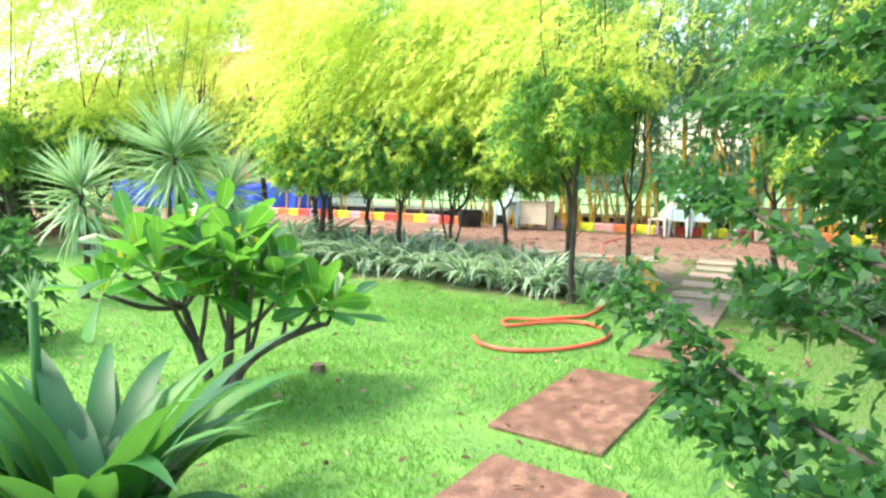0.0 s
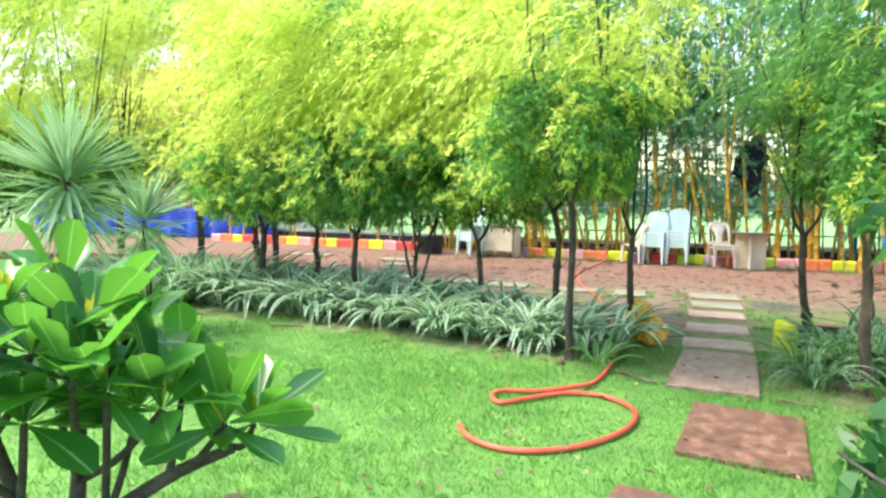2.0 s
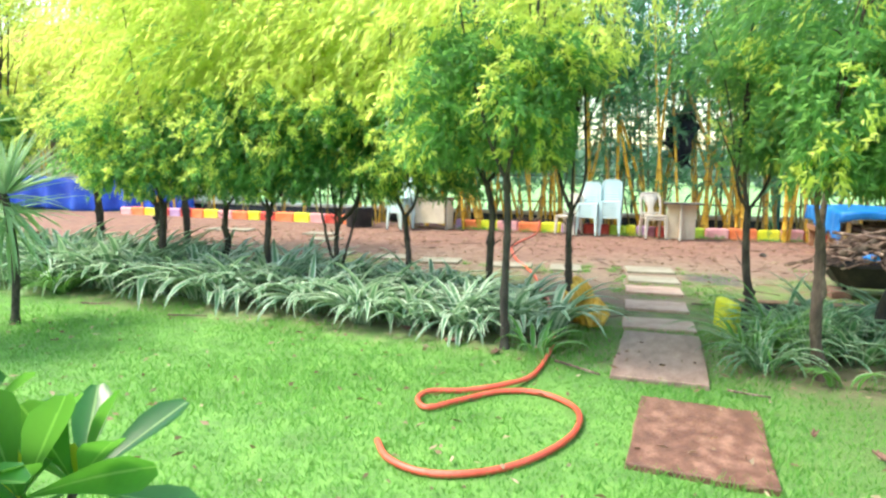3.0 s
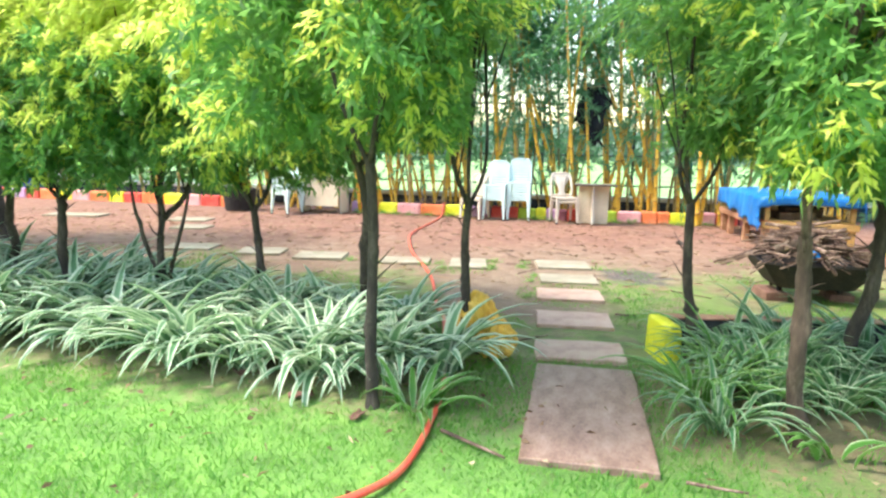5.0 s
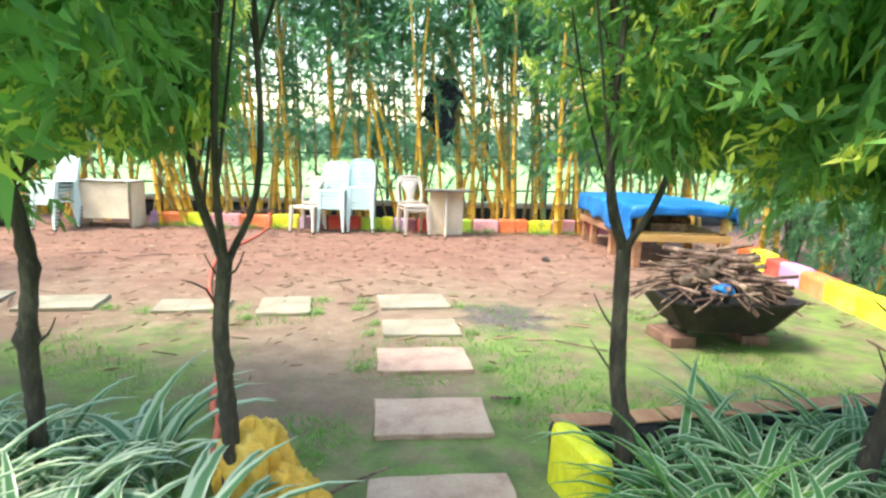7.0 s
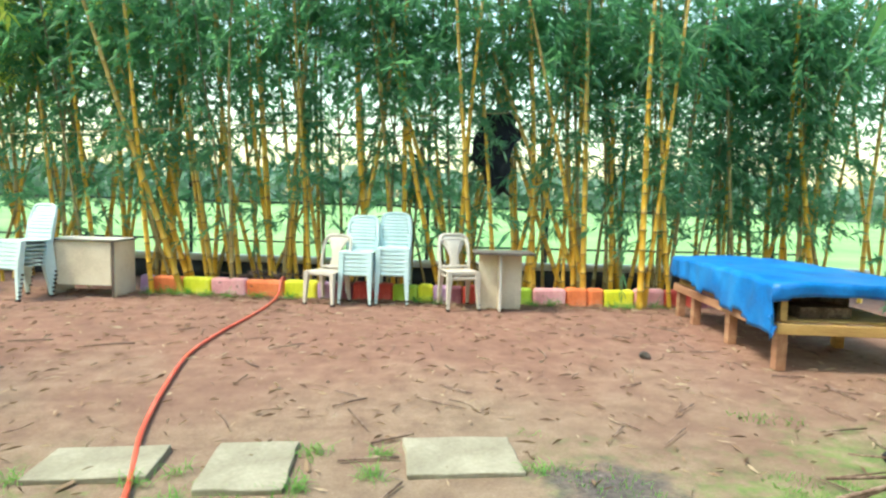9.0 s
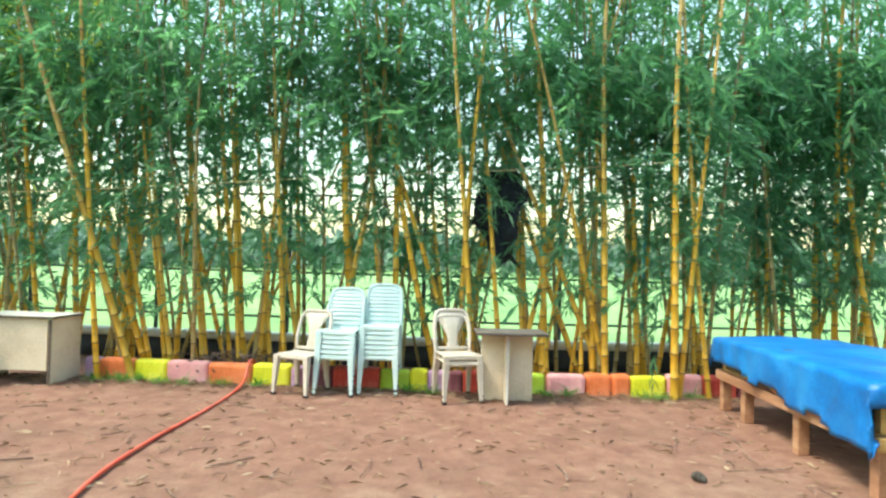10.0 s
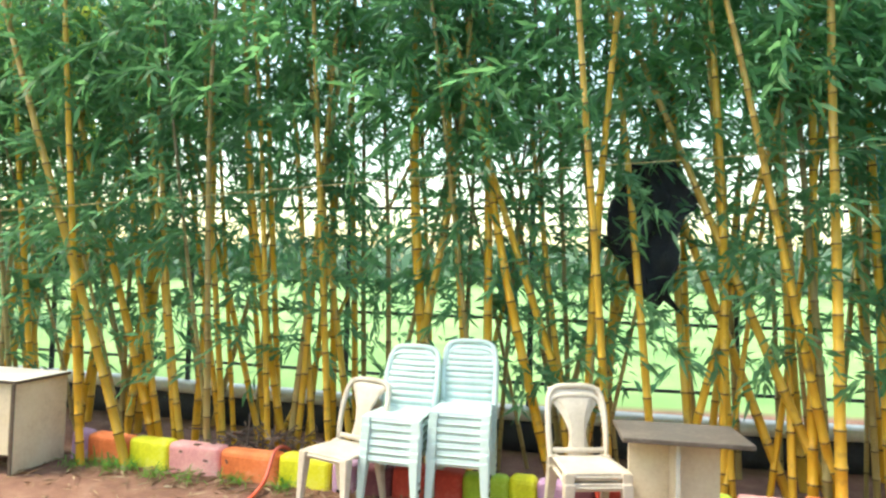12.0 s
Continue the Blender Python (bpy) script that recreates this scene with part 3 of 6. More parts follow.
# ---- paving slabs ----
SLABS = [  # centre x, y, width, depth, turn in degrees, red-stained
    (1.15, 2.05, 0.58, 0.86, -12, 1), (1.23, 3.31, 0.56, 1.14, -12, 1), (1.72, 4.76, 0.6, 0.9, -11, 1), (1.735, 6.1, 0.57, 1.2, -9, 3),
    (1.855, 7.01, 0.57, 0.39, -5, 2), (1.94, 7.77, 0.57, 0.41, -5, 2), (2.03, 8.6, 0.58, 0.43, -4, 2), (2.125, 9.3, 0.57, 0.39, -3, 0), (2.18, 10.1, 0.6, 0.46, -1, 0),
    (1.09, 10.05, 0.42, 0.55, -1, 0), (0.35, 10.12, 0.57, 0.37, 0, 0), (-0.7, 10.3, 0.6, 0.45, 0, 0), (-1.5, 10.5, 0.55, 0.45, 3, 0), (-2.5, 10.7, 0.6, 0.45, 3, 0),
    (-3.4, 12.6, 0.55, 0.45, 0, 0), (-3.9, 13.6, 0.7, 0.45, 0, 0), (-6.2, 13.9, 1.0, 0.45, 5, 0)]


def paving():
    root = thing("pavement_stepping_stones", Matrix(), "worn stone stepping slabs set into lawn and earth", "paving", "", "structure")
    for i, (x, y, w, d, a, red) in enumerate(SLABS):
        bm = box(w, d, 0.075, (0, 0, -0.058 if y < 5.5 else -0.05), 0.007, 2)
        bmesh.ops.subdivide_edges(bm, edges=[e for e in bm.edges if e.calc_length() > 0.2], cuts=5, use_grid_fill=True)
        for v in bm.verts:
            v.co += Vector((noise.noise(v.co * 9 + Vector((i, 0, 0))), noise.noise(v.co * 9 + Vector((0, i, 0))), noise.noise(v.co * 5 + Vector((i, i, 0))) * 0.4)) * 0.012
        part("slab", bm, (M_SLAB, M_SLAB_RED, M_SLAB_PINK, M_SLAB_BROWN)[red], root, ("", "red-stained stone slab", "pinkish stone slab", "brownish stone slab")[red], pose(x, y, 0, random.uniform(-0.6, 0.6), random.uniform(-0.6, 0.6), a))


# ---- plants ----
def small_tree(base, fork, lean, radius, seed, lower, upper, gold, label, bark=None, stems=1, forks=7, limbs=3):
    """A slim garden tree: a bent trunk that forks into limbs, a lower crown of feathery green with golden shoots
    and an upper crown of drooping plumes. lower, upper: centre dx, dy, z and half sizes."""
    rng = np.random.default_rng(seed)
    root = thing("garden_tree", pose(*base, 0), label, "tree", "row of feathery garden trees")
    bark = bark or M_BARK
    lo_c, lo_r, up_c, up_r = (np.array(v, float) for v in (lower[:3], lower[3:], upper[:3], upper[3:]))
    top = np.array([lean[0], lean[1], fork])
    for k in range(stems):
        off = np.array([0.0, 0, 0]) if k == 0 else np.array([math.cos(k * 2.1), math.sin(k * 2.1), 0]) * 0.05
        mid = top * 0.5 + rng.normal(size=3) * (0.025, 0.02, 0.02)
        end = top + off * 2.0 + (np.array([off[0] * 3, off[1] * 3, 0.5]) if k else 0)
        pts = spline([off * 0.5 + (0, 0, -0.04), off * 0.7 + mid * 0.5 + rng.normal(size=3) * (0.018, 0.018, 0), off + mid, off + mid * 0.5 + end * 0.5 + rng.normal(size=3) * (0.02, 0.02, 0), end], 30)
        rr = np.linspace(radius * 1.12, radius * (0.85 if stems == 1 or k == 0 else 0.25), 30) * (1 + 0.05 * rng.normal(size=30))
        for knot in rng.integers(4, 28, 4):
            rr[knot] *= 1.22
            pts[knot] += rng.normal(size=3) * (0.006, 0.006, 0)
        rr[0] *= 1.5
        rr[1] *= 1.2
        if k == 0:
            for knot in rng.integers(14, 28, 3):
                a = rng.uniform(0, 6.28)
                reach = rng.uniform(0.05, 0.2)
                tip = pts[knot] + np.array([math.cos(a) * 0.7, math.sin(a) * 0.7, 0.7]) * reach
                part("twig", tube_mesh("twig", spline([pts[knot], (pts[knot] + tip) / 2 + rng.normal(size=3) * 0.012, tip], 5), np.linspace(radius * 0.22, 0.002, 5), bark, 5), None, root)
        part("trunk", tube_mesh("trunk", pts, rr * (0.6 if stems > 1 else 1), bark, 10), None, root)
    mains, lines = [], []
    turn = rng.uniform(0, 6.28)
    for k in range(limbs):
        a = turn + k * (2.1 if limbs == 3 else 3.0)
        r0 = radius * (0.62 if k == 0 else 0.46)
        tip = up_c + np.array([math.cos(a) * 0.45, math.sin(a) * 0.45, rng.uniform(0.1, 0.5)]) * up_r
        knee = top + np.array([math.cos(a) * 0.14, math.sin(a) * 0.14, 0.28]) + rng.normal(size=3) * 0.03
        pts = spline([top - (0, 0, 0.04), knee, knee * 0.5 + tip * 0.5 + rng.normal(size=3) * 0.06, tip], 16)
        part("limb", tube_mesh("limb", pts, np.linspace(r0, 0.006, 16), bark, 8), None, root)
        mains.append(pts)
        lines.append(pts[6:])
    for k in range(forks + 6):
        pts = mains[k % limbs]
        at = pts[int(rng.integers(3, 11))]
        a = rng.uniform(0, 6.28)
        c0, r1 = (lo_c, lo_r) if k < forks else (up_c, up_r)
        tip = c0 + np.array([math.cos(a), math.sin(a), rng.uniform(-0.25, 0.6)]) * r1 * rng.uniform(0.55, 0.95)
        tip[2] = max(tip[2], at[2] + 0.05)
        bow = (at + tip) / 2 + np.array([0, 0, 0.07]) + rng.normal(size=3) * 0.05
        pts = spline([at, bow, tip], 9)
        part("branch", tube_mesh("branch", pts, np.linspace(radius * 0.2, 0.003, 9), bark, 6), None, root)
        lines.append(pts[3:])
    starts = np.concatenate(lines)

    def prune(v, q):
        """Nothing hangs into the walk or lower than the row is kept trimmed."""
        p = v[::4]
        wx, wy = p[:, 0] + base[0], p[:, 1] + base[1]
        keep = ~((wx > 1.1) & (wx < 2.3) & (p[:, 2] < 1.95) & (wy > 4.5))
        keep &= p[:, 2] > (1.15 if base[0] > 2.55 else 1.3 if base[0] > 0.3 else 0.98)
        v = v.reshape(-1, 4, 3)[keep].reshape(-1, 3)
        return v, np.arange(len(v)).reshape(-1, 4)

    def cloud(n, c, r, power, cut, grain=2.4):
        u = unit(rng.normal(size=(n, 3))) * (rng.uniform(0.1, 1, (n, 1)) ** power)
        p = c + np.sign(u) * np.abs(u) ** 0.75 * r
        p = p * 0.88 + starts[rng.integers(0, len(starts), n)] * 0.12
        wx, wy = p[:, 0] + base[0], p[:, 1] + base[1]
        clear = ~((wx > 1.2) & (wx < 2.15) & (p[:, 2] < 2.25) & (wy < 9))
        p, u = p[clear], u[clear]
        lump = np.array([noise.noise(Vector(q * grain) + Vector((seed * 3.1, 0, 0))) for q in p])
        return p[lump > cut], u[lump > cut]
    # the lower crown: clumps of sprays with gaps between them, the outer and upper ones often golden
    heart, hu = cloud(int((210 if base[0] > 2.55 else 140) * lo_r[0]), lo_c - (0, 0, 0.06 if base[0] < 0.3 else 0), lo_r * 1.08, 0.4, -0.25)
    each = 8
    p = np.repeat(heart, each, 0) + rng.normal(size=(len(heart) * each, 3)) * (0.1, 0.1, 0.075)
    u = np.repeat(hu, each, 0)
    way = unit(u * (1, 1, 0.4) + rng.normal(size=u.shape) * 0.55 + (0, 0, 0.1))
    v, q = sprays(rng, p - way * 0.06, way, rng.uniform(0.13, 0.28, len(p)), 20, 0.072, 0.021, 0.55, 0.75)
    v, q = prune(v, q)
    tagged(part("foliage", mesh_of("foliage", v, q, M_TREE_LEAF), None, root), "dark green feathery foliage", "", "", "stuff")
    pick = (hu[:, 2] > -0.65) & (rng.random(len(hu)) < 0.15 + 0.95 * gold)
    out = np.repeat(pick, each) & (rng.random(len(p)) < 0.7)
    if out.sum() > 3:
        v, q = sprays(rng, p[out] + u[out] * 0.12, way[out], rng.uniform(0.09, 0.18, out.sum()), 26, 0.056, 0.018, 0.5, 0.8)
        v, q = prune(v, q)
        tagged(part("young_growth", mesh_of("young_growth", v, q, M_TREE_TIP), None, root), "golden yellow young shoots", "", "", "stuff")
    # the upper crown: layered plumes that arch over to one side
    heart, hu = cloud(int((74 if base[0] < 0.2 else 40) * up_r[0]), up_c + (0, 0, 0.12), up_r * (1.0, 1.0, 1.18), 0.5, -0.22, 1.7)
    each = 13
    p = np.repeat(heart, each, 0) + rng.normal(size=(len(heart) * each, 3)) * (0.2, 0.16, 0.07)
    u = np.repeat(hu, each, 0)
    way = unit(u * (0.5, 0.5, 0.2) + rng.normal(size=u.shape) * 0.28 + (-0.5, -0.25, 0.42))
    golden = np.repeat(rng.random(len(heart)) < (min(0.95, gold * 2.0) if base[0] < 1.5 else 0.12), each)
    for name, sel, mat, note in (("plume", golden, M_TREE_TIP, "drooping golden plumes"), ("upper_foliage", ~golden, M_TREE_LEAF, "feathery green upper foliage")):
        if sel.sum() > 3:
            v, q = sprays(rng, p[sel], way[sel], rng.uniform(0.35, 0.7, sel.sum()), 25, 0.08, 0.0165, 1.0, 0.36)
            v, q = prune(v, q)
            tagged(part(name, mesh_of(name, v, q, mat), None, root), note, "", "", "stuff")
    return root


L_TREE = "slim dark-trunked tree, feathery foliage"
ROW = [  # x, y, fork height, lean, radius, seed, lower crown, upper crown, golden share, label, bark, stems, low branches
    (0.66, 6.04, 1.25, -0.02, 0.028, 11, (-0.08, 0.05, 1.7, 0.72, 0.62, 0.42), (-0.05, 0.15, 2.85, 0.85, 0.65, 0.95), 0.42, ", before the hedge"),
    (1.09, 6.92, 0.98, 0.02, 0.028, 12, (-0.05, 0.1, 1.85, 0.52, 0.5, 0.42), (0.0, 0.1, 2.85, 0.65, 0.55, 0.85), 0.4, ", forked low beside the path"),
    (0.37, 7.28, 1.2, -0.03, 0.031, 13, (-0.12, 0.1, 1.65, 0.66, 0.58, 0.42), (-0.15, 0.1, 2.85, 0.85, 0.65, 0.95), 0.55, ", behind the hedge"),
    (-0.45, 7.59, 0.85, -0.06, 0.031, 14, (-0.05, 0.0, 1.5, 0.72, 0.6, 0.42), (-0.1, 0.2, 2.85, 0.9, 0.7, 1.0), 0.65, " with golden tips, behind the hedge"),
    (-1.16, 7.51, 0.8, 0.0, 0.04, 15, (0.0, 0.0, 1.5, 0.7, 0.6, 0.42), (0.0, 0.4, 2.85, 0.9, 0.7, 1.0), 0.68, "many-stemmed tree with feathery green and golden foliage"),
    (-1.94, 7.47, 0.9, 0.02, 0.034, 16, (0.0, 0.0, 1.55, 0.7, 0.6, 0.42), (-0.1, 0.3, 2.85, 0.9, 0.7, 1.0), 0.62, " with golden tips, behind the hedge"),
    (-2.69, 7.89, 0.9, 0.05, 0.034, 17, (0.0, 0.0, 1.55, 0.7, 0.6, 0.42), (-0.1, 0.3, 2.9, 0.9, 0.7, 1.0), 0.65, " with golden tips, behind the hedge"),
    (-3.21, 7.59, 0.9, 0.0, 0.04, 18, (-0.1, 0.0, 1.45, 0.75, 0.65, 0.45), (-0.35, 0.3, 2.7, 0.95, 0.75, 0.95), 0.65, " with golden tips, at the hedge's end"),
    (2.51, 6.92, 1.02, -0.04, 0.031, 21, (0.05, 0.05, 1.72, 0.62, 0.55, 0.42), (0.05, 0.1, 2.8, 0.75, 0.6, 0.85), 0.45, ", behind the planter kerb"),
    (2.66, 5.82, 0.95, -0.08, 0.035, 22, (0.28, 0.1, 1.68, 0.8, 0.62, 0.48), (0.3, 0.1, 2.7, 0.8, 0.65, 0.8), 0.14, "brown-barked tree with feathery foliage among striped plants"),
    (3.36, 6.65, 1.0, 0.08, 0.038, 23, (0.15, 0.1, 1.66, 0.7, 0.6, 0.5), (0.2, 0.1, 2.6, 0.7, 0.6, 0.75), 0.15, ", in the planter"),
    (4.5, 6.1, 1.0, 0.08, 0.038, 33, (0.15, 0.1, 1.66, 0.7, 0.6, 0.5), (0.2, 0.1, 2.6, 0.7, 0.6, 0.75), 0.15, ", in the planter")]
for x, y, fork, lean, radius, seed, lo, up, gold, text in ROW:
    small_tree((x, y), fork, (lean, 0.02), radius, seed, lo, up, gold, text if text[0] not in " ," else L_TREE + text, M_BARK_PALE if seed == 22 else None, 4 if seed == 15 else 1, 4, 2 if seed == 22 else 3)
for k, (x, y, r) in enumerate(((-4.1, 8.7, 0.75), (-6.8, 8.2, 1.2), (-7.7, 7.6, 1.3), (-8.6, 6.6, 1.3))):
    small_tree((x, y), 0.85, (0.0, 0.0), 0.045, 24 + k, (-0.1, 0.0, 1.65, 0.7 * min(1.2, r + 0.2), 0.75, 0.42), (-0.1, 0.1, 3.4 + 0.3 * (k % 2), r, 0.9, 1.5), 0.6, L_TREE + " with golden tips, beyond the palms")
for k, (x, y) in enumerate(((-6.5, 10.4), (-5.2, 10.9), (-7.9, 10.0))):
    small_tree((x, y), 1.6, (0.0, 0.0), 0.055, 44 + k, (-0.1, 0.0, 1.9, 0.6, 0.5, 0.35), (-0.1, 0.1, 4.7, 1.35, 0.9, 1.1), 0.7, "taller golden-plumed tree beyond the row")


def near_tree():
    """A broad tree beside the path whose small-leaved boughs hang across the view at first."""
    rng = np.random.default_rng(31)
    base = np.array([3.0, 0.7, 0])
    root = thing("shade_tree", pose(*base), "shade tree with drooping small-leaved boughs over the lawn", "tree")
    part("trunk", tube_mesh("trunk", spline([(0, 0, -0.05), (0.02, 0.05, 0.8), (-0.05, 0, 1.6), (0, 0, 2.6)], 16), np.linspace(0.1, 0.05, 16), M_BARK, 10), None, root)
    # each bough by the world places of its middle and its tip
    ends = [((2.06, 1.55, 0.6), (1.44, 2.32, 0.84), 0.5), ((2.02, 1.45, 0.52), (1.7, 1.92, 0.64), 0.45), ((2.05, 1.6, 1.0), (1.62, 2.68, 1.25), 0.9), ((2.2, 1.7, 1.3), (1.75, 2.7, 1.45), 1.2),
            ((2.3, 1.8, 1.55), (1.95, 2.9, 1.7), 1.5), ((2.4, 1.9, 1.1), (2.1, 2.7, 1.2), 1.0), ((2.4, 1.6, 1.8), (2.05, 2.6, 1.95), 1.8), ((2.2, 1.9, 0.75), (1.95, 2.6, 0.85), 0.7),
            ((2.6, 1.7, 1.0), (2.35, 2.6, 1.1), 0.9), ((2.7, 1.8, 1.4), (2.4, 2.8, 1.5), 1.3), ((2.7, 1.9, 1.7), (2.3, 3.0, 1.85), 1.6), ((2.6, 1.9, 2.0), (2.2, 2.9, 2.2), 1.9), ((2.75, 1.9, 0.8), (2.5, 2.8, 0.9), 0.7), ((2.8, 2.0, 1.2), (2.6, 3.1, 1.3), 1.1), ((2.5, 1.7, 2.2), (2.15, 2.5, 2.4), 2.1), ((2.85, 2.1, 1.55), (2.6, 3.2, 1.75), 1.4)]
    ends += [((2.8 + 0.1 * k % 0.3, 1.7 + 0.1 * k, 2.35 + 0.08 * (k % 4)), (2.25 + 0.22 * (k % 6), 2.7 + 0.2 * (k % 5), 2.45 + 0.14 * (k % 4)), 2.2) for k in range(12)]
    for k in range(18):
        a, reach = k * 2.4, 0.7 + 0.09 * k
        tip = np.array([3.0 + math.cos(a) * reach * 0.75, 1.7 + math.sin(a) * reach, 2.75 + 0.22 * (k % 5)])
        ends.append((tuple(tip * 0.5 + np.array([3.0, 0.9, 2.9]) * 0.5), tuple(tip), 2.3))
    for m, t, z in list(ends):
        if t[0] > 1.9 and z > 0.8:
            for _ in range(2):
                d = rng.uniform((0.1, -0.25, -0.18), (0.55, 0.3, 0.22))
                ends.append((tuple(np.array(m) + d), tuple(np.array(t) + d * 1.1), z))
    # extra high boughs out of view, added to keep sky light off the right-hand lawn
    for k in range(22):
        a, reach = k * 2.4, 0.5 + 0.1 * k
        tip = np.array([3.1 + math.cos(a) * reach * 0.7, 3.0 + math.sin(a) * reach * 0.8, 3.4 + 0.2 * (k % 5)])
        ends.append((tuple(tip * 0.5 + np.array([3.0, 1.4, 3.4]) * 0.5), tuple(tip), 2.5))
    boughs = [((0, 0, z), tuple(np.array(m) - base), tuple(np.array(t) - base)) for m, t, z in ends]
    for a, b, c in boughs:
        pts = spline([a, b, c], 14)
        bough = part("bough", tube_mesh("bough", pts, np.linspace(0.014, 0.003, 14), M_BARK, 7), None, root)
        n = 150 if c[0] > -1.0 else 80
        k = rng.uniform(0.3, 1.0, n) * 13
        i = k.astype(int).clip(0, 12)
        s = pts[i] + (pts[i + 1] - pts[i]) * (k - i)[:, None]
        way = unit(rng.normal(size=(n, 3)) * (1, 1, 0.35) + unit(pts[-1] - pts[0]) * 0.7)
        v, q = sprays(rng, s, way, rng.uniform(0.06, 0.2, n), 13, 0.05, 0.028, 0.2, 0.8)
        part("leaves", mesh_of("leaves", v, q, M_NEAR_LEAF), None, bough, "small bright green leaves")


near_tree()

# bamboo stand along the back of the yard
def culm_meshes():
    out = []
    for k in range(8):
        rng = np.random.default_rng(100 + k)
        h, sway = 6.0, rng.uniform(0.1, 0.5)
        zs = [0.0]
        while zs[-1] < h:
            zs.append(zs[-1] + rng.uniform(0.2, 0.28))
        a = rng.uniform(0, 6.28)
        line = lambda z: np.array([math.cos(a), math.sin(a), 0]) * (sway * max(0, z / h) ** 2.2 + 0.03 * math.sin(z * 1.1 + k)) + np.array([0, 0, z])
        pts, rr = [], []
        for z in zs:
            r = 0.033 * (1 - 0.72 * z / h)
            for dz, f in ((-0.014, 1.0), (-0.006, 1.13), (0.006, 1.12), (0.014, 0.97)):
                pts.append(line(z + dz))
                rr.append(r * f)
        v, f = tube(pts, rr, 6)
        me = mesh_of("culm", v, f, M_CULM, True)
        me.materials.append(M_NODE)
        dark = [1 if i // 6 % 4 == 1 else 0 for i in range(len(f[0]))] + [0, 0]
        me.polygons.foreach_set("material_index", dark)
        out.append(me)
    return out


CULMS = culm_meshes()
CULMS_OLD = []
for me in CULMS:
    other = me.copy()
    other.materials[0] = M_CULM_OLD
    CULMS_OLD.append(other)


def bamboo_clump(x, seed, placed=(), count=4, tall=1.0, low=1.0, up=1.0, y=None, spread=0.45, front=0.35, deep=1.3, label="", golden=False):
    """A clump of culms with leafy side branches and a drooping crown."""
    rng = np.random.default_rng(seed)
    y = border_y(x) if y is None else y
    root = thing("bamboo", pose(x, y, 0), label or "clump of yellow bamboo culms with drooping narrow leaves", "bamboo", "bamboo screen")
    bases = []
    for bx, by, bx2, z2, thick in placed:
        lean = math.atan2(bx2 - bx, z2)
        m = Matrix.Translation((bx - x, by - y, -0.03)) @ Matrix.Rotation(lean, 4, "Y") @ Matrix.Diagonal((thick, thick, 1.0 * tall, 1))
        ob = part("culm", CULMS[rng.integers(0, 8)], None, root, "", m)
        bases.append((bx - x, by - y, lean, 0.0))
    for k in range(count):
        bx, by = rng.normal() * spread, rng.uniform(front, deep)
        lx, ly = rng.normal() * 0.13, rng.normal() * 0.06
        old = rng.random() < 0.35
        t = rng.uniform(0.7, 1.35) * (0.8 if old else 1)
        m = Matrix.Translation((bx, by, -0.03)) @ Matrix.Rotation(lx, 4, "Y") @ Matrix.Rotation(ly, 4, "X") @ Matrix.Rotation(rng.uniform(0, 6.28), 4, "Z") @ Matrix.Diagonal((t, t, tall * rng.uniform(0.75, 1.15), 1))
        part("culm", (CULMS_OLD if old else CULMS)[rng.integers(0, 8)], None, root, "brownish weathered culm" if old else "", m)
        bases.append((bx, by, lx, -ly))
    b = np.array(bases)
    def hang(n, z, sway, reach, count, leaf, droop, material, name, note):
        pick = b[rng.integers(0, len(b), n)]
        p = np.stack([pick[:, 0] + pick[:, 2] * z, pick[:, 1] + pick[:, 3] * z, z], 1) + rng.normal(size=(n, 3)) * sway
        way = unit(rng.normal(size=(n, 3)) * (1, 0.9, 0.3) + (0, -0.15, 0.22))
        v, q = sprays(rng, p, way, rng.uniform(*reach, n), count, *leaf, droop, 0.5)
        part(name, mesh_of(name, v, q, material), None, root, note)
    n = int(180 * low)
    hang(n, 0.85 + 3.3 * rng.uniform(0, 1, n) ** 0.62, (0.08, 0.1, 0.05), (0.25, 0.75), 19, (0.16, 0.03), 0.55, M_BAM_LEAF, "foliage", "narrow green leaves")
    # golden: crown leaves take the painted sunlit yellow
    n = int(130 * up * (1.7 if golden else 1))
    hang(n, 3.2 + (5.6 * tall - 3.2) * rng.uniform(0, 1, n), (0.25, 0.3, 0.1), (0.5, 1.1), 22, (0.24, 0.05) if golden else (0.18, 0.034), 0.75, M_BAM_SUNLIT if golden else M_BAM_TOP, "crown", "drooping crown in sunlit yellow" if golden else "lighter drooping crown")
    return root


side_shrubs = []
PLACED = [  # foot x, foot y, x and height of a higher point, thickness
    (-0.83, 15.45, -1.42, 2.08, 1.3), (-1.2, 15.45, -1.36, 1.6, 1.1), (-0.45, 15.75, -0.69, 1.57, 1.0), (-0.58, 15.8, -0.84, 1.95, 0.9), (-0.15, 15.8, -0.28, 1.27, 1.0),
    (0.33, 15.7, 0.25, 1.53, 0.9), (0.5, 15.8, 0.61, 1.35, 1.0), (0.88, 15.6, 0.67, 2.3, 1.0), (1.03, 15.7, 0.77, 1.68, 1.0), (1.67, 15.8, 1.51, 2.56, 1.7),
    (3.03, 15.5, 2.06, 2.92, 1.1), (2.72, 15.5, 2.28, 1.91, 1.3), (4.62, 14.9, 4.31, 3.97, 1.35), (5.24, 14.53, 5.18, 3.47, 1.5), (5.35, 14.58, 5.62, 3.4, 1.1), (5.71, 14.6, 5.54, 1.61, 1.0),
    (4.75, 15.2, 3.94, 1.88, 1.2), (4.52, 15.4, 3.67, 2.2, 1.2)]
x, seed = -27.0, 200
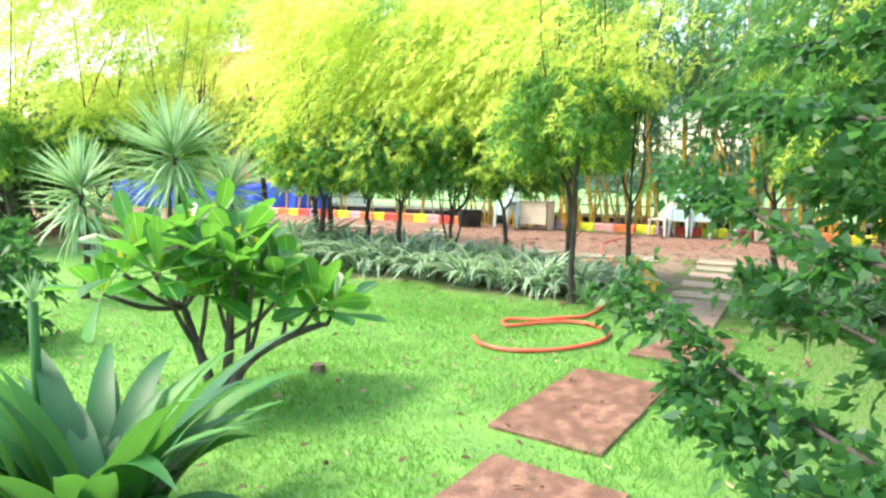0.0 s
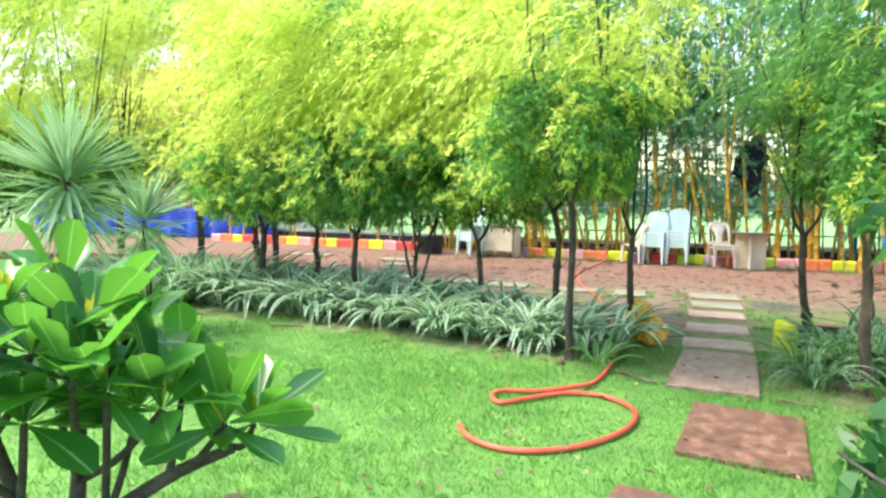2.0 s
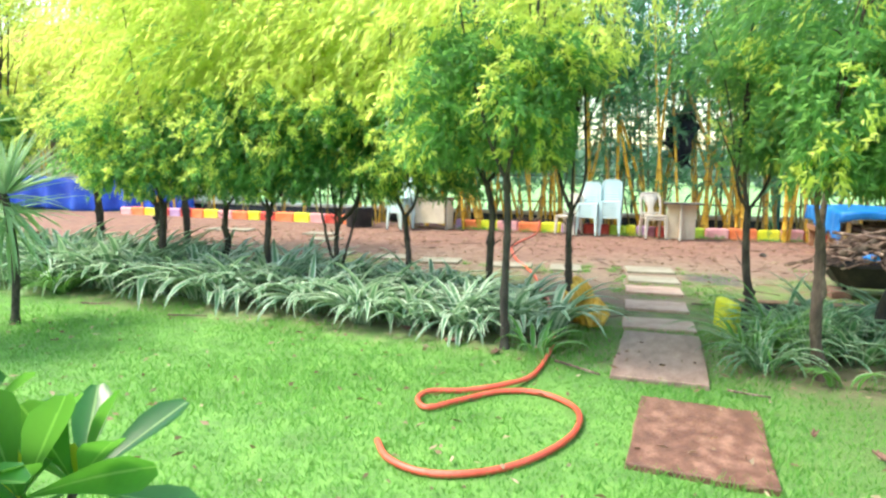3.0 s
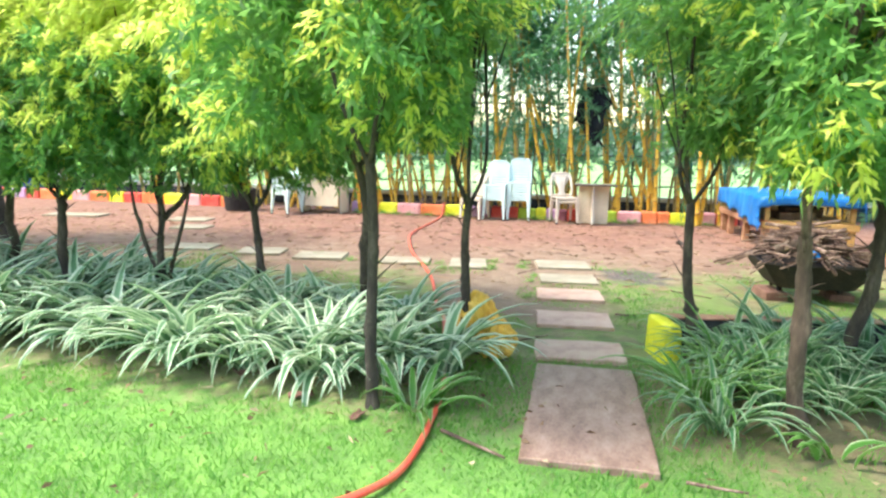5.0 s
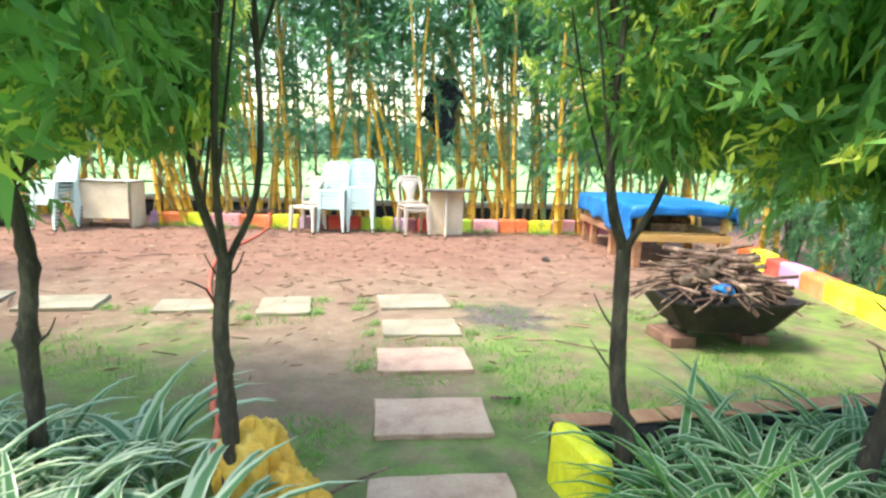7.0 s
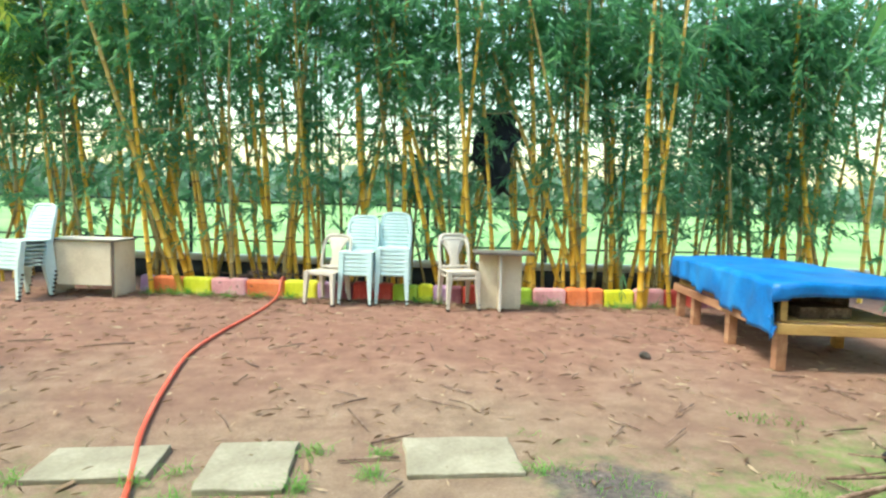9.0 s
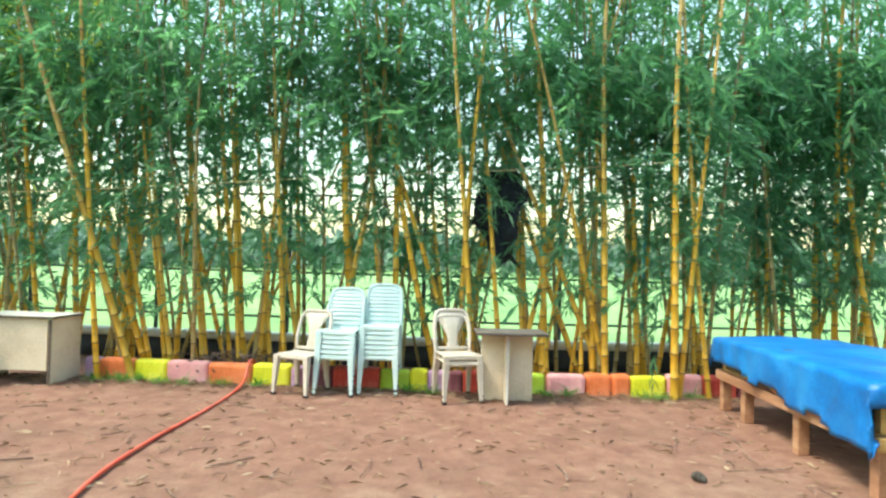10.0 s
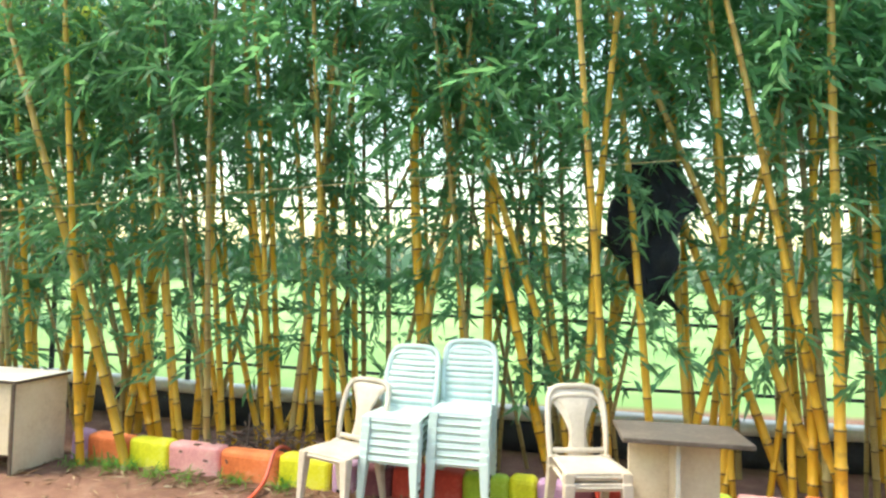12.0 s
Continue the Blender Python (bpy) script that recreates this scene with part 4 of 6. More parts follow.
while x < 9.6:
    mine = [p for p in PLACED if x - 0.35 <= p[0] < x + 0.35]
    yard = -4 < x < 8.5
    many = 10 if 3 < x < 6 else 7
    if -15.6 < x < -11.2:
        x += 1.5
        continue
    bamboo_clump(x, seed, mine, many if yard else 4, 1.1 if yard else (1.3 if x > -16 else 1.0), (1.9 if x > 5.8 else 1.0) if yard else 0.5, 1.0 if yard else 1.3, None, 0.4 if yard else 0.6, golden=x < -3.5)
    x, seed = x + (0.7 if x > -5 else 1.5), seed + 1
for i, (px, py, h, r) in enumerate(((6.4, 7.3, 1.3, 0.6), (6.7, 8.4, 1.5, 0.65), (7.0, 9.5, 1.6, 0.7), (7.3, 10.6, 1.7, 0.7), (7.5, 11.8, 1.7, 0.8), (7.0, 7.2, 2.0, 0.8), (7.4, 8.8, 2.2, 0.8))):
    side_shrubs.append((px, py, h, r))
for i, (px, py) in enumerate(((7.8, 12.2), (7.5, 11.0), (7.2, 9.8), (7.0, 8.6), (6.8, 7.4), (6.8, 6.2))):
    bamboo_clump(px, 300 + i, (), 4, 0.7, 1.3, 0.7, py, 0.4, -0.3, 0.5, "dense leafy bamboo beside the side kerb")


def single_leaves(root, name, v, q, uv, each, faces, material, parent=None):
    """One object for each leaf of a set made by straps() or paddle_leaves()."""
    for k in range(len(v) // each):
        me = mesh_of(name, v[k * each:(k + 1) * each], q[k * faces:(k + 1) * faces] - k * each, material, True, uv[k * each:(k + 1) * each])
        part(name, me, None, parent or root)


def hedge_plant(m, seed, count, length, material, label, width=0.035):
    rng = np.random.default_rng(seed)
    n = count
    az = rng.uniform(0, 2 * math.pi, n)
    inner = rng.uniform(0, 1, n)
    base = np.stack([np.cos(az) * 0.05, np.sin(az) * 0.05, np.zeros(n)], 1) + rng.normal(size=(n, 3)) * (0.03, 0.03, 0)
    v, q, uv = straps(rng, base, az, 1.45 - 0.55 * inner, length * rng.uniform(0.7, 1.15, n), width * rng.uniform(0.75, 1.2, n), 0.7 + 1.5 * rng.uniform(0.2, 1, n), 7)
    root = thing("striped_plant", m, label, "plant", "striped strap-leaved plants")
    single_leaves(root, "leaf", v, q, uv, 24, 14, material)
    return root


L_HEDGE = "variegated strap-leaved plant, cream-edged grey-green leaves arching over soil"
models = [hedge_plant(pose(0.62 - 0.4 * k, 6.46 + 0.03 * k, 0), 400 + k, 34, 0.6, M_STRIPED, L_HEDGE, 0.07) for k in range(4)]
deep = [hedge_plant(pose(2.75 + 0.35 * k, 6.5 + 0.1 * k, 0), 420 + k, 34, 0.58, M_STRIPED_SHADED, "cream-striped green strap-leaved plant in the planter", 0.045) for k in range(3)]
rng = np.random.default_rng(5)
for row, dy in enumerate((0.12, 0.45, 0.8)):
    for x in np.arange(-5.6, 1.15, 0.3):
        y = float(np.interp(x, (-5.6, -4.4, -3.6, -2.2, -0.6, 0.5, 1.2), (7.5, 7.25, 7.2, 6.95, 6.65, 6.4, 6.3))) + dy + rng.uniform(-0.08, 0.08)
        px = x + rng.uniform(-0.1, 0.1) + 0.12 * row
        if math.hypot(px - 0.66, y - 6.04) > 0.2 and px < (0.98 if row == 0 else 0.82):
            copy_thing(models[rng.integers(0, 4)], pose(px, y, 0, rng.uniform(-6, 6), rng.uniform(-6, 6), rng.uniform(0, 360)) @ Matrix.Diagonal((*([rng.uniform(0.85, 1.12) * float(np.interp(x, (-4.0, -1.5, 0.5), (1.4, 1.2, 1.0)))] * 3), 1)))
for x, y, s in ((2.75, 6.55, 1.05), (3.05, 6.75, 1.1), (3.05, 6.25, 1.05), (3.4, 6.3, 1.0), (3.75, 6.6, 1.1), (2.72, 6.2, 0.95), (4.1, 6.4, 1.1), (3.6, 6.9, 1.1), (2.78, 6.95, 1.0), (3.2, 7.05, 1.0), (4.3, 6.85, 1.05), (4.6, 6.5, 1.0), (3.75, 6.1, 1.0), (4.9, 6.8, 1.0), (2.35, 5.95, 0.8)):
    copy_thing(deep[rng.integers(0, 3)], pose(x, y, 0, 0, 0, rng.uniform(0, 360)) @ Matrix.Diagonal((s, s, s, 1)))
hedge_plant(pose(2.35, 6.25, 0), 410, 42, 0.6, M_GREEN_STRAP, "fresh green strap-leaved plant overhanging the path", 0.03)
hedge_plant(pose(2.6, 6.5, 0), 411, 42, 0.6, M_GREEN_STRAP, "green strap-leaved plant beside the yellow block", 0.03)
hedge_plant(pose(-4.0, 7.0, 0), 412, 60, 0.62, M_GREEN_STRAP, "tall green strap-leaved plant in the hedge", 0.035)
hedge_plant(pose(0.86, 6.0, 0), 413, 22, 0.36, M_GREEN_STRAP, "small pale green strap-leaved plant at a tree's foot", 0.04)
hedge_plant(pose(2.72, 5.72, 0), 414, 9, 0.26, M_GREEN_STRAP, "young green sprout at a tree's foot", 0.05)


def spiky_palm(x, y, head, size, count, seed, label):
    rng = np.random.default_rng(seed)
    root = thing("spiky_palm", pose(x, y, 0), label, "palm", "spiky palms on the lawn")
    rr = np.linspace(0.032, 0.026, 12)
    rr[0] = 0.05
    part("trunk", tube_mesh("trunk", spline([(0.0, 0, -0.03), (0.03, 0.02, head * 0.5), (0, 0, head)], 12), rr, M_BARK, 9), None, root)
    u = unit(rng.normal(size=(count, 3)) + (0, 0, 0.25))
    az, el = np.arctan2(u[:, 1], u[:, 0]), np.arcsin(u[:, 2])
    base = u * 0.04 + (0, 0, head) - np.array([0, 0, 1.0]) * (rng.uniform(0, 0.28, count) * (el < 0.2))[:, None]
    v, q, uv = straps(rng, base, az, el + 0.1, size * rng.uniform(0.8, 1.1, count), np.full(count, 0.036) * rng.uniform(0.8, 1.2, count), np.full(count, 0.14) + 0.3 * (el < 0), 5, 0.3)
    part("leaf_head", mesh_of("leaf_head", v, q, M_YUCCA, True, uv), None, root, "stiff pale green sword leaves")


spiky_palm(-3.7, 4.2, 1.05, 0.54, 170, 51, "spiky palm with one round head on a thin dark stem")
spiky_palm(-3.48, 5.15, 1.42, 0.74, 280, 52, "tallest spiky palm with a shaggy round head")
spiky_palm(-3.38, 5.88, 1.05, 0.54, 160, 53, "short spiky palm on a dark stem in the lawn")


def paddle_leaves(rng, p, d, length, width):
    """Broad blunt leaves with a midrib fold: vertices, quads, uv."""
    n = len(p)
    d = unit(d)
    side = unit(np.cross(d, np.array([0, 0, 1.0]) + rng.normal(size=(n, 3)) * 0.25))
    up = np.cross(side, d)
    prof = np.array([0.1, 0.24, 0.5, 0.78, 1.0, 0.98, 0.36])
    s = np.linspace(0, 1, 7)
    verts, uvs = [], []
    bend = rng.uniform(-0.12, 0.22, n)[:, None]
    for u, w in zip(s, prof):
        c = p + d * (length * u)[:, None] - np.array([0, 0, 1.0]) * bend * (length * u * u)[:, None]
        wv = (width * w / 2)[:, None]
        verts += [c - side * wv + up * wv * 0.35, c, c + side * wv + up * wv * 0.35]
        uvs += [(0, u), (0.5, u), (1, u)]
    v = np.stack(verts, 1).reshape(-1, 3)
    q = np.array([(3 * i + j, 3 * i + j + 1, 3 * i + j + 4, 3 * i + j + 3) for i in range(6) for j in range(2)])
    return v, (q[None] + (np.arange(n) * 21)[:, None, None]).reshape(-1, 4), np.tile(np.array(uvs), (n, 1))


def plumeria():
    rng = np.random.default_rng(61)
    root = thing("plumeria_tree", pose(-0.64, 2.66, 0, 0, 0, 46) @ Matrix.Diagonal((1.08, 1.08, 1.14, 1)), "young plumeria with broad glossy green leaves on dark stems", "tree")
    stems = [[(-0.02, 0, -0.03), (-0.1, 0.03, 0.22), (-0.16, 0.05, 0.42)], [(0.03, 0, -0.03), (0.12, -0.02, 0.14), (0.3, -0.04, 0.25), (0.5, -0.05, 0.31)],
             [(0.02, 0.03, -0.02), (0.05, 0.05, 0.25), (0.06, 0.1, 0.48)]]
    for s in stems:
        part("stem", tube_mesh("stem", spline(s, 12), np.linspace(0.03, 0.017, 12), M_PLUM_BARK, 9), None, root)
    twigs = [((-0.16, 0.05, 0.42), (-0.5, -0.02, 0.52)), ((-0.16, 0.05, 0.42), (-0.35, 0.2, 0.68)), ((-0.16, 0.05, 0.42), (-0.12, 0.1, 0.78)), ((-0.1, 0.03, 0.22), (-0.26, -0.2, 0.62)),
             ((0.06, 0.1, 0.48), (0.02, 0.2, 0.8)), ((0.06, 0.1, 0.48), (0.2, 0.12, 0.66)), ((0.12, -0.02, 0.14), (0.14, -0.16, 0.56)), ((0.3, -0.04, 0.25), (0.36, 0.08, 0.5)),
             ((0.5, -0.05, 0.31), (0.57, -0.03, 0.37)), ((-0.16, 0.05, 0.42), (-0.04, -0.12, 0.68)), ((0.05, 0.05, 0.25), (0.28, -0.18, 0.5)), ((0.06, 0.1, 0.48), (-0.02, 0.3, 0.62)), ((0.3, -0.04, 0.25), (0.46, -0.14, 0.42)), ((-0.16, 0.05, 0.42), (-0.4, -0.16, 0.62)), ((0.06, 0.1, 0.48), (0.1, -0.02, 0.72)), ((0.05, 0.05, 0.25), (0.06, -0.22, 0.62)), ((0.12, -0.02, 0.14), (0.22, 0.05, 0.44)), ((-0.1, 0.03, 0.22), (-0.06, -0.14, 0.5)), ((0.05, 0.05, 0.25), (-0.02, 0.16, 0.56))]
    for a, b in twigs:
        a, b = np.array(a), np.array(b)
        twig = part("twig", tube_mesh("twig", spline([a, (a + b) / 2 + (0, 0, -0.03), b], 8), np.linspace(0.013, 0.01, 8), M_PLUM_BARK, 8), None, root)
        n = int(rng.integers(8, 11))
        az = np.arange(n) * 2.4 + rng.uniform(0, 6)
        el = np.linspace(-0.25, 1.15, n) + rng.normal(size=n) * 0.15
        d = np.stack([np.cos(az) * np.cos(el), np.sin(az) * np.cos(el), np.sin(el)], 1)
        v, q, uv = paddle_leaves(rng, np.repeat(b[None], n, 0) + d * 0.015, d, rng.uniform(0.19, 0.31, n), rng.uniform(0.085, 0.115, n))
        single_leaves(root, "leaf", v, q, uv, 21, 12, M_PLUM_LEAF, twig)
        d = unit(rng.normal(size=(3, 3)) * 0.25 + (0, 0, 1))
        v, q, uv = paddle_leaves(rng, np.repeat(b[None], 3, 0), d, rng.uniform(0.08, 0.12, 3), rng.uniform(0.018, 0.028, 3))
        single_leaves(root, "young_leaf", v, q, uv, 21, 12, M_PLUM_BUD, twig)


plumeria()


def lily():
    rng = np.random.default_rng(71)
    n = 66
    az = rng.uniform(0, 6.28, n)
    base = np.stack([np.cos(az), np.sin(az), np.zeros(n)], 1) * rng.uniform(0.02, 0.14, (n, 1))
    v, q, uv = straps(rng, base, az, rng.uniform(0.95, 1.5, n), rng.uniform(0.55, 0.95, n), rng.uniform(0.1, 0.15, n), rng.uniform(0.4, 1.7, n), 10, 0.14)
    root = thing("giant_lily", pose(0.05, 1.35, 0), "giant lily with broad glossy dark green strap leaves", "plant")
    single_leaves(root, "leaf", v, q, uv, 33, 20, M_CRINUM)
    st = part("flower_stalk", tube_mesh("flower_stalk", [(-0.42, 0.14, 0), (-0.43, 0.15, 0.4), (-0.44, 0.16, 0.74)], 0.016, M_CRINUM, 9), None, root, "thick green flower stalk")
    n = 40
    d = unit(rng.normal(size=(n, 3)) * 0.35 + (0, 0, 1))
    v, q = leaves(rng, np.repeat(np.array([[-0.44, 0.16, 0.74]]), n, 0), d, rng.uniform(0.08, 0.15, n), 0.006)
    part("faded_flower", mesh_of("faded_flower", v, q, M_YUCCA), None, st, "tuft of faded flower threads")


lily()


def shrub(x, y, h, r, seed, label, material):
    rng = np.random.default_rng(seed)
    root = thing("shrub", pose(x, y, 0), label, "shrub")
    for k in range(5):
        a = k * 1.3
        part("stem", tube_mesh("stem", spline([(0, 0, -0.03), (math.cos(a) * r * 0.2, math.sin(a) * r * 0.2, h * 0.4), (math.cos(a) * r * 0.6, math.sin(a) * r * 0.6, h * 0.8)], 8), np.linspace(0.04, 0.012, 8), M_BARK, 7), None, root)
    n = int(260 * r)
    u = unit(rng.normal(size=(n, 3))) * rng.uniform(0.2, 1, (n, 1)) ** 0.5
    c = u * (r, r, h * 0.42) + (0, 0, h * 0.6)
    v, q = sprays(rng, c, unit(u + rng.normal(size=u.shape) * 0.5), 0.35, 36, 0.1, 0.04 if material is not M_BAM_LEAF else 0.02, 0.4, 0.8)
    part("foliage", mesh_of("foliage", v, q, material), None, root)


for i, (x, y, h, r) in enumerate(((-9.8, 7.4, 2.3, 1.0), (-11.4, 8.6, 2.8, 1.3), (-12.8, 6.6, 3.0, 1.4))):
    shrub(x, y, h, r, 80 + i, "dark leafy tree at the far side of the lawn", M_DARK_LEAF)
for i, (x, y, h, r) in enumerate(side_shrubs):
    shrub(x, y, h, r, 120 + i, "leafy bamboo seedling bush behind the side kerb", M_BAM_LEAF)
shrub(-2.9, 2.75, 0.85, 0.25, 90, "small bright shrub at the lawn's edge", M_NEAR_LEAF)

# ---- furniture and loose things ----
def shell(points_fn, nu, nv, thick, material, name):
    """A curved sheet with thickness, from a function of u and v in 0..1."""
    bm = bmesh.new()
    grid = [[bm.verts.new(points_fn(i / nu, j / nv)) for j in range(nv + 1)] for i in range(nu + 1)]
    for i in range(nu):
        for j in range(nv):
            bm.faces.new((grid[i][j], grid[i + 1][j], grid[i + 1][j + 1], grid[i][j + 1]))
    bmesh.ops.recalc_face_normals(bm, faces=bm.faces)
    bmesh.ops.solidify(bm, geom=bm.faces[:], thickness=thick)
    for f in bm.faces:
        f.smooth = True
    return bm


def chair(m, material, slatted, label, group):
    """A moulded plastic chair, facing -y."""
    root = thing("plastic_chair", m, label, "chair", group)

    def seat(u, v):
        x, y = (u - 0.5) * (0.42 - 0.04 * v), -0.21 + v * 0.4
        return Vector((x, y, 0.43 - 0.025 * math.sin(math.pi * u) * math.sin(math.pi * min(1, v * 1.1)) - 0.03 * max(0, 0.12 - v) / 0.12 - 0.012 * v))
    part("seat", shell(seat, 12, 12, 0.012, material, "seat"), material, root)
    part("apron", box(0.38, 0.02, 0.05, (0, -0.19, 0.375), 0.006), material, root)
    for sx in (-1, 1):
        for front in (0, 1):
            top = (sx * 0.18, -0.185 if front else 0.17, 0.425)
            foot = (sx * 0.2, -0.215 if front else 0.24, 0.0)
            bm = bmesh.new()
            bmesh.ops.create_cube(bm, size=1)
            for v in bm.verts:
                k = v.co.z + 0.5
                w = 0.034 + 0.034 * k * k
                base = Vector(foot).lerp(Vector(top), k)
                v.co = base + Vector((v.co.x * w, v.co.y * w, 0))
            bmesh.ops.bevel(bm, geom=bm.edges[:], offset=0.006, segments=2, affect="EDGES")
            leg = part("leg", bm, material, root)
            part("foot_cap", box(0.047, 0.047, 0.024, (foot[0], foot[1], 0.0), 0.004), M_IRON, leg, "dark rubber foot cap")

    def back_at(x, h):
        """A place on the curved back: x across, h from seat to top."""
        return Vector((x, 0.18 + 0.13 * h + 0.25 * x * x - 0.02 * math.sin(h * 3), 0.42 + 0.44 * h))
    arch = [(-0.19, 0.0), (-0.2, 0.4), (-0.19, 0.8), (-0.14, 0.97), (0, 1.0), (0.14, 0.97), (0.19, 0.8), (0.2, 0.4), (0.19, 0.0)]
    part("back_frame", tube_mesh("back_frame", spline([back_at(*a) for a in arch], 30), 0.02, material, 8), None, root)
    if slatted:
        for k in range(7):
            h = 0.34 + k * 0.095
            w = 0.19 if h < 0.8 else 0.19 - (h - 0.8) * 0.3
            part("slat", shell(lambda u, v, h=h, w=w: back_at((u - 0.5) * 2 * w, h + (v - 0.5) * 0.083), 8, 2, 0.009, material, "slat"), material, root)
    else:
        part("splat", shell(lambda u, v: back_at((u - 0.5) * (0.17 - 0.1 * math.sin(v * 3.1) + 0.22 * v * v), 0.02 + v * 0.96), 6, 10, 0.01, material, "splat"), material, root)
        part("lower_rail", shell(lambda u, v: back_at((u - 0.5) * 0.38, 0.03 + v * 0.08), 8, 2, 0.01, material, "lower_rail"), material, root)
    return root


chair(pose(1.15, 14.835, 0, 0, 0, -26), M_CHAIR, False, "cream plastic chair with a looped back, beside two stacks", "yard chairs")
last = chair(pose(2.82, 14.53, 0, 0, 0, 9), M_CHAIR, False, "cream plastic chair with a looped back, beside a table", "yard chairs")
copy_thing(last, pose(2.82, 14.545, 0.06, 0, 0, 9))


def stack(x, y, count, turn, label, step=0.051):
    first = chair(pose(x, y, 0, 0, 0, turn), M_CHAIR_BLUE, True, label, "stacked chairs")
    back = Matrix.Rotation(radians(turn), 4, "Z") @ Vector((0, 0.009, 0))
    for k in range(1, count):
        copy_thing(first, pose(x + back.x * k, y + back.y * k, k * step, 0, 0, turn + random.uniform(-1, 1)))


stack(1.545, 14.85, 6, -11, "pale blue slat-backed plastic chair in a stack before the kerb")
stack(2.0, 14.86, 7, -7, "pale blue slat-backed plastic chair in the taller stack before the kerb")
stack(-2.62, 15.06, 7, -23, "pale blue plastic chair in a tall stack beside a desk")


def pedestal_table():
    root = thing("pedestal_table", pose(3.33, 14.4, 0, 0, 0, -5), "beige laminate pedestal table with a thin dark top", "table")
    part("tabletop", box(0.74, 0.46, 0.03, (0.02, 0, 0.715), 0.005), M_TABLETOP, root, "thin grey-brown top")
    part("back_panel", box(0.55, 0.02, 0.712, (0, 0.06, 0), 0.002), M_LAMINATE, root)
    fin = part("fin_panel", box(0.022, 0.2, 0.712, (-0.02, -0.052, 0), 0.002), M_LAMINATE, root)
    part("edge_strip", box(0.026, 0.004, 0.7, (-0.02, -0.155, 0.004), 0.001), M_COPING, fin, "pale edge strip")


pedestal_table()


def desk():
    root = thing("desk", pose(-1.95, 15.45, 0, 0, 0, -9), "old beige laminate desk with dark edge bands", "desk")
    part("desktop", box(0.9, 0.52, 0.025, (0, 0, 0.715), 0.004), M_COPING, root, "pale glossy top")
    part("front_panel", box(0.82, 0.018, 0.56, (-0.02, -0.24, 0.15), 0.002), M_LAMINATE, root)
    for sx in (-1, 1):
        side = part("side_panel", box(0.022, 0.5, 0.712, (sx * 0.425, 0, 0), 0.002), M_LAMINATE, root)
        part("edge_band", box(0.03, 0.012, 0.71, (sx * 0.425, -0.257, 0.001), 0.002), M_LAMINATE_EDGE, side, "dark brown edge band")
    part("side_band", box(0.012, 0.52, 0.024, (0.456, 0, 0.716), 0.002), M_LAMINATE_EDGE, root, "dark brown edge band")
    part("top_band", box(0.904, 0.012, 0.024, (0, -0.266, 0.716), 0.002), M_LAMINATE_EDGE, root, "dark brown edge band")


desk()
bm = bmesh.new()
bmesh.ops.create_cone(bm, cap_ends=True, segments=24, radius1=0.3, radius2=0.34, depth=0.46)
bmesh.ops.bevel(bm, geom=[e for e in bm.edges if len(e.link_faces) == 2 and abs(e.calc_face_angle(0)) > 1], offset=0.02, segments=2, affect="EDGES")
tagged(part("tub", bm, M_IRON, None, "", pose(-3.75, 15.5, 0.23)), "low black plastic tub standing beside the stacked chairs", "tub")


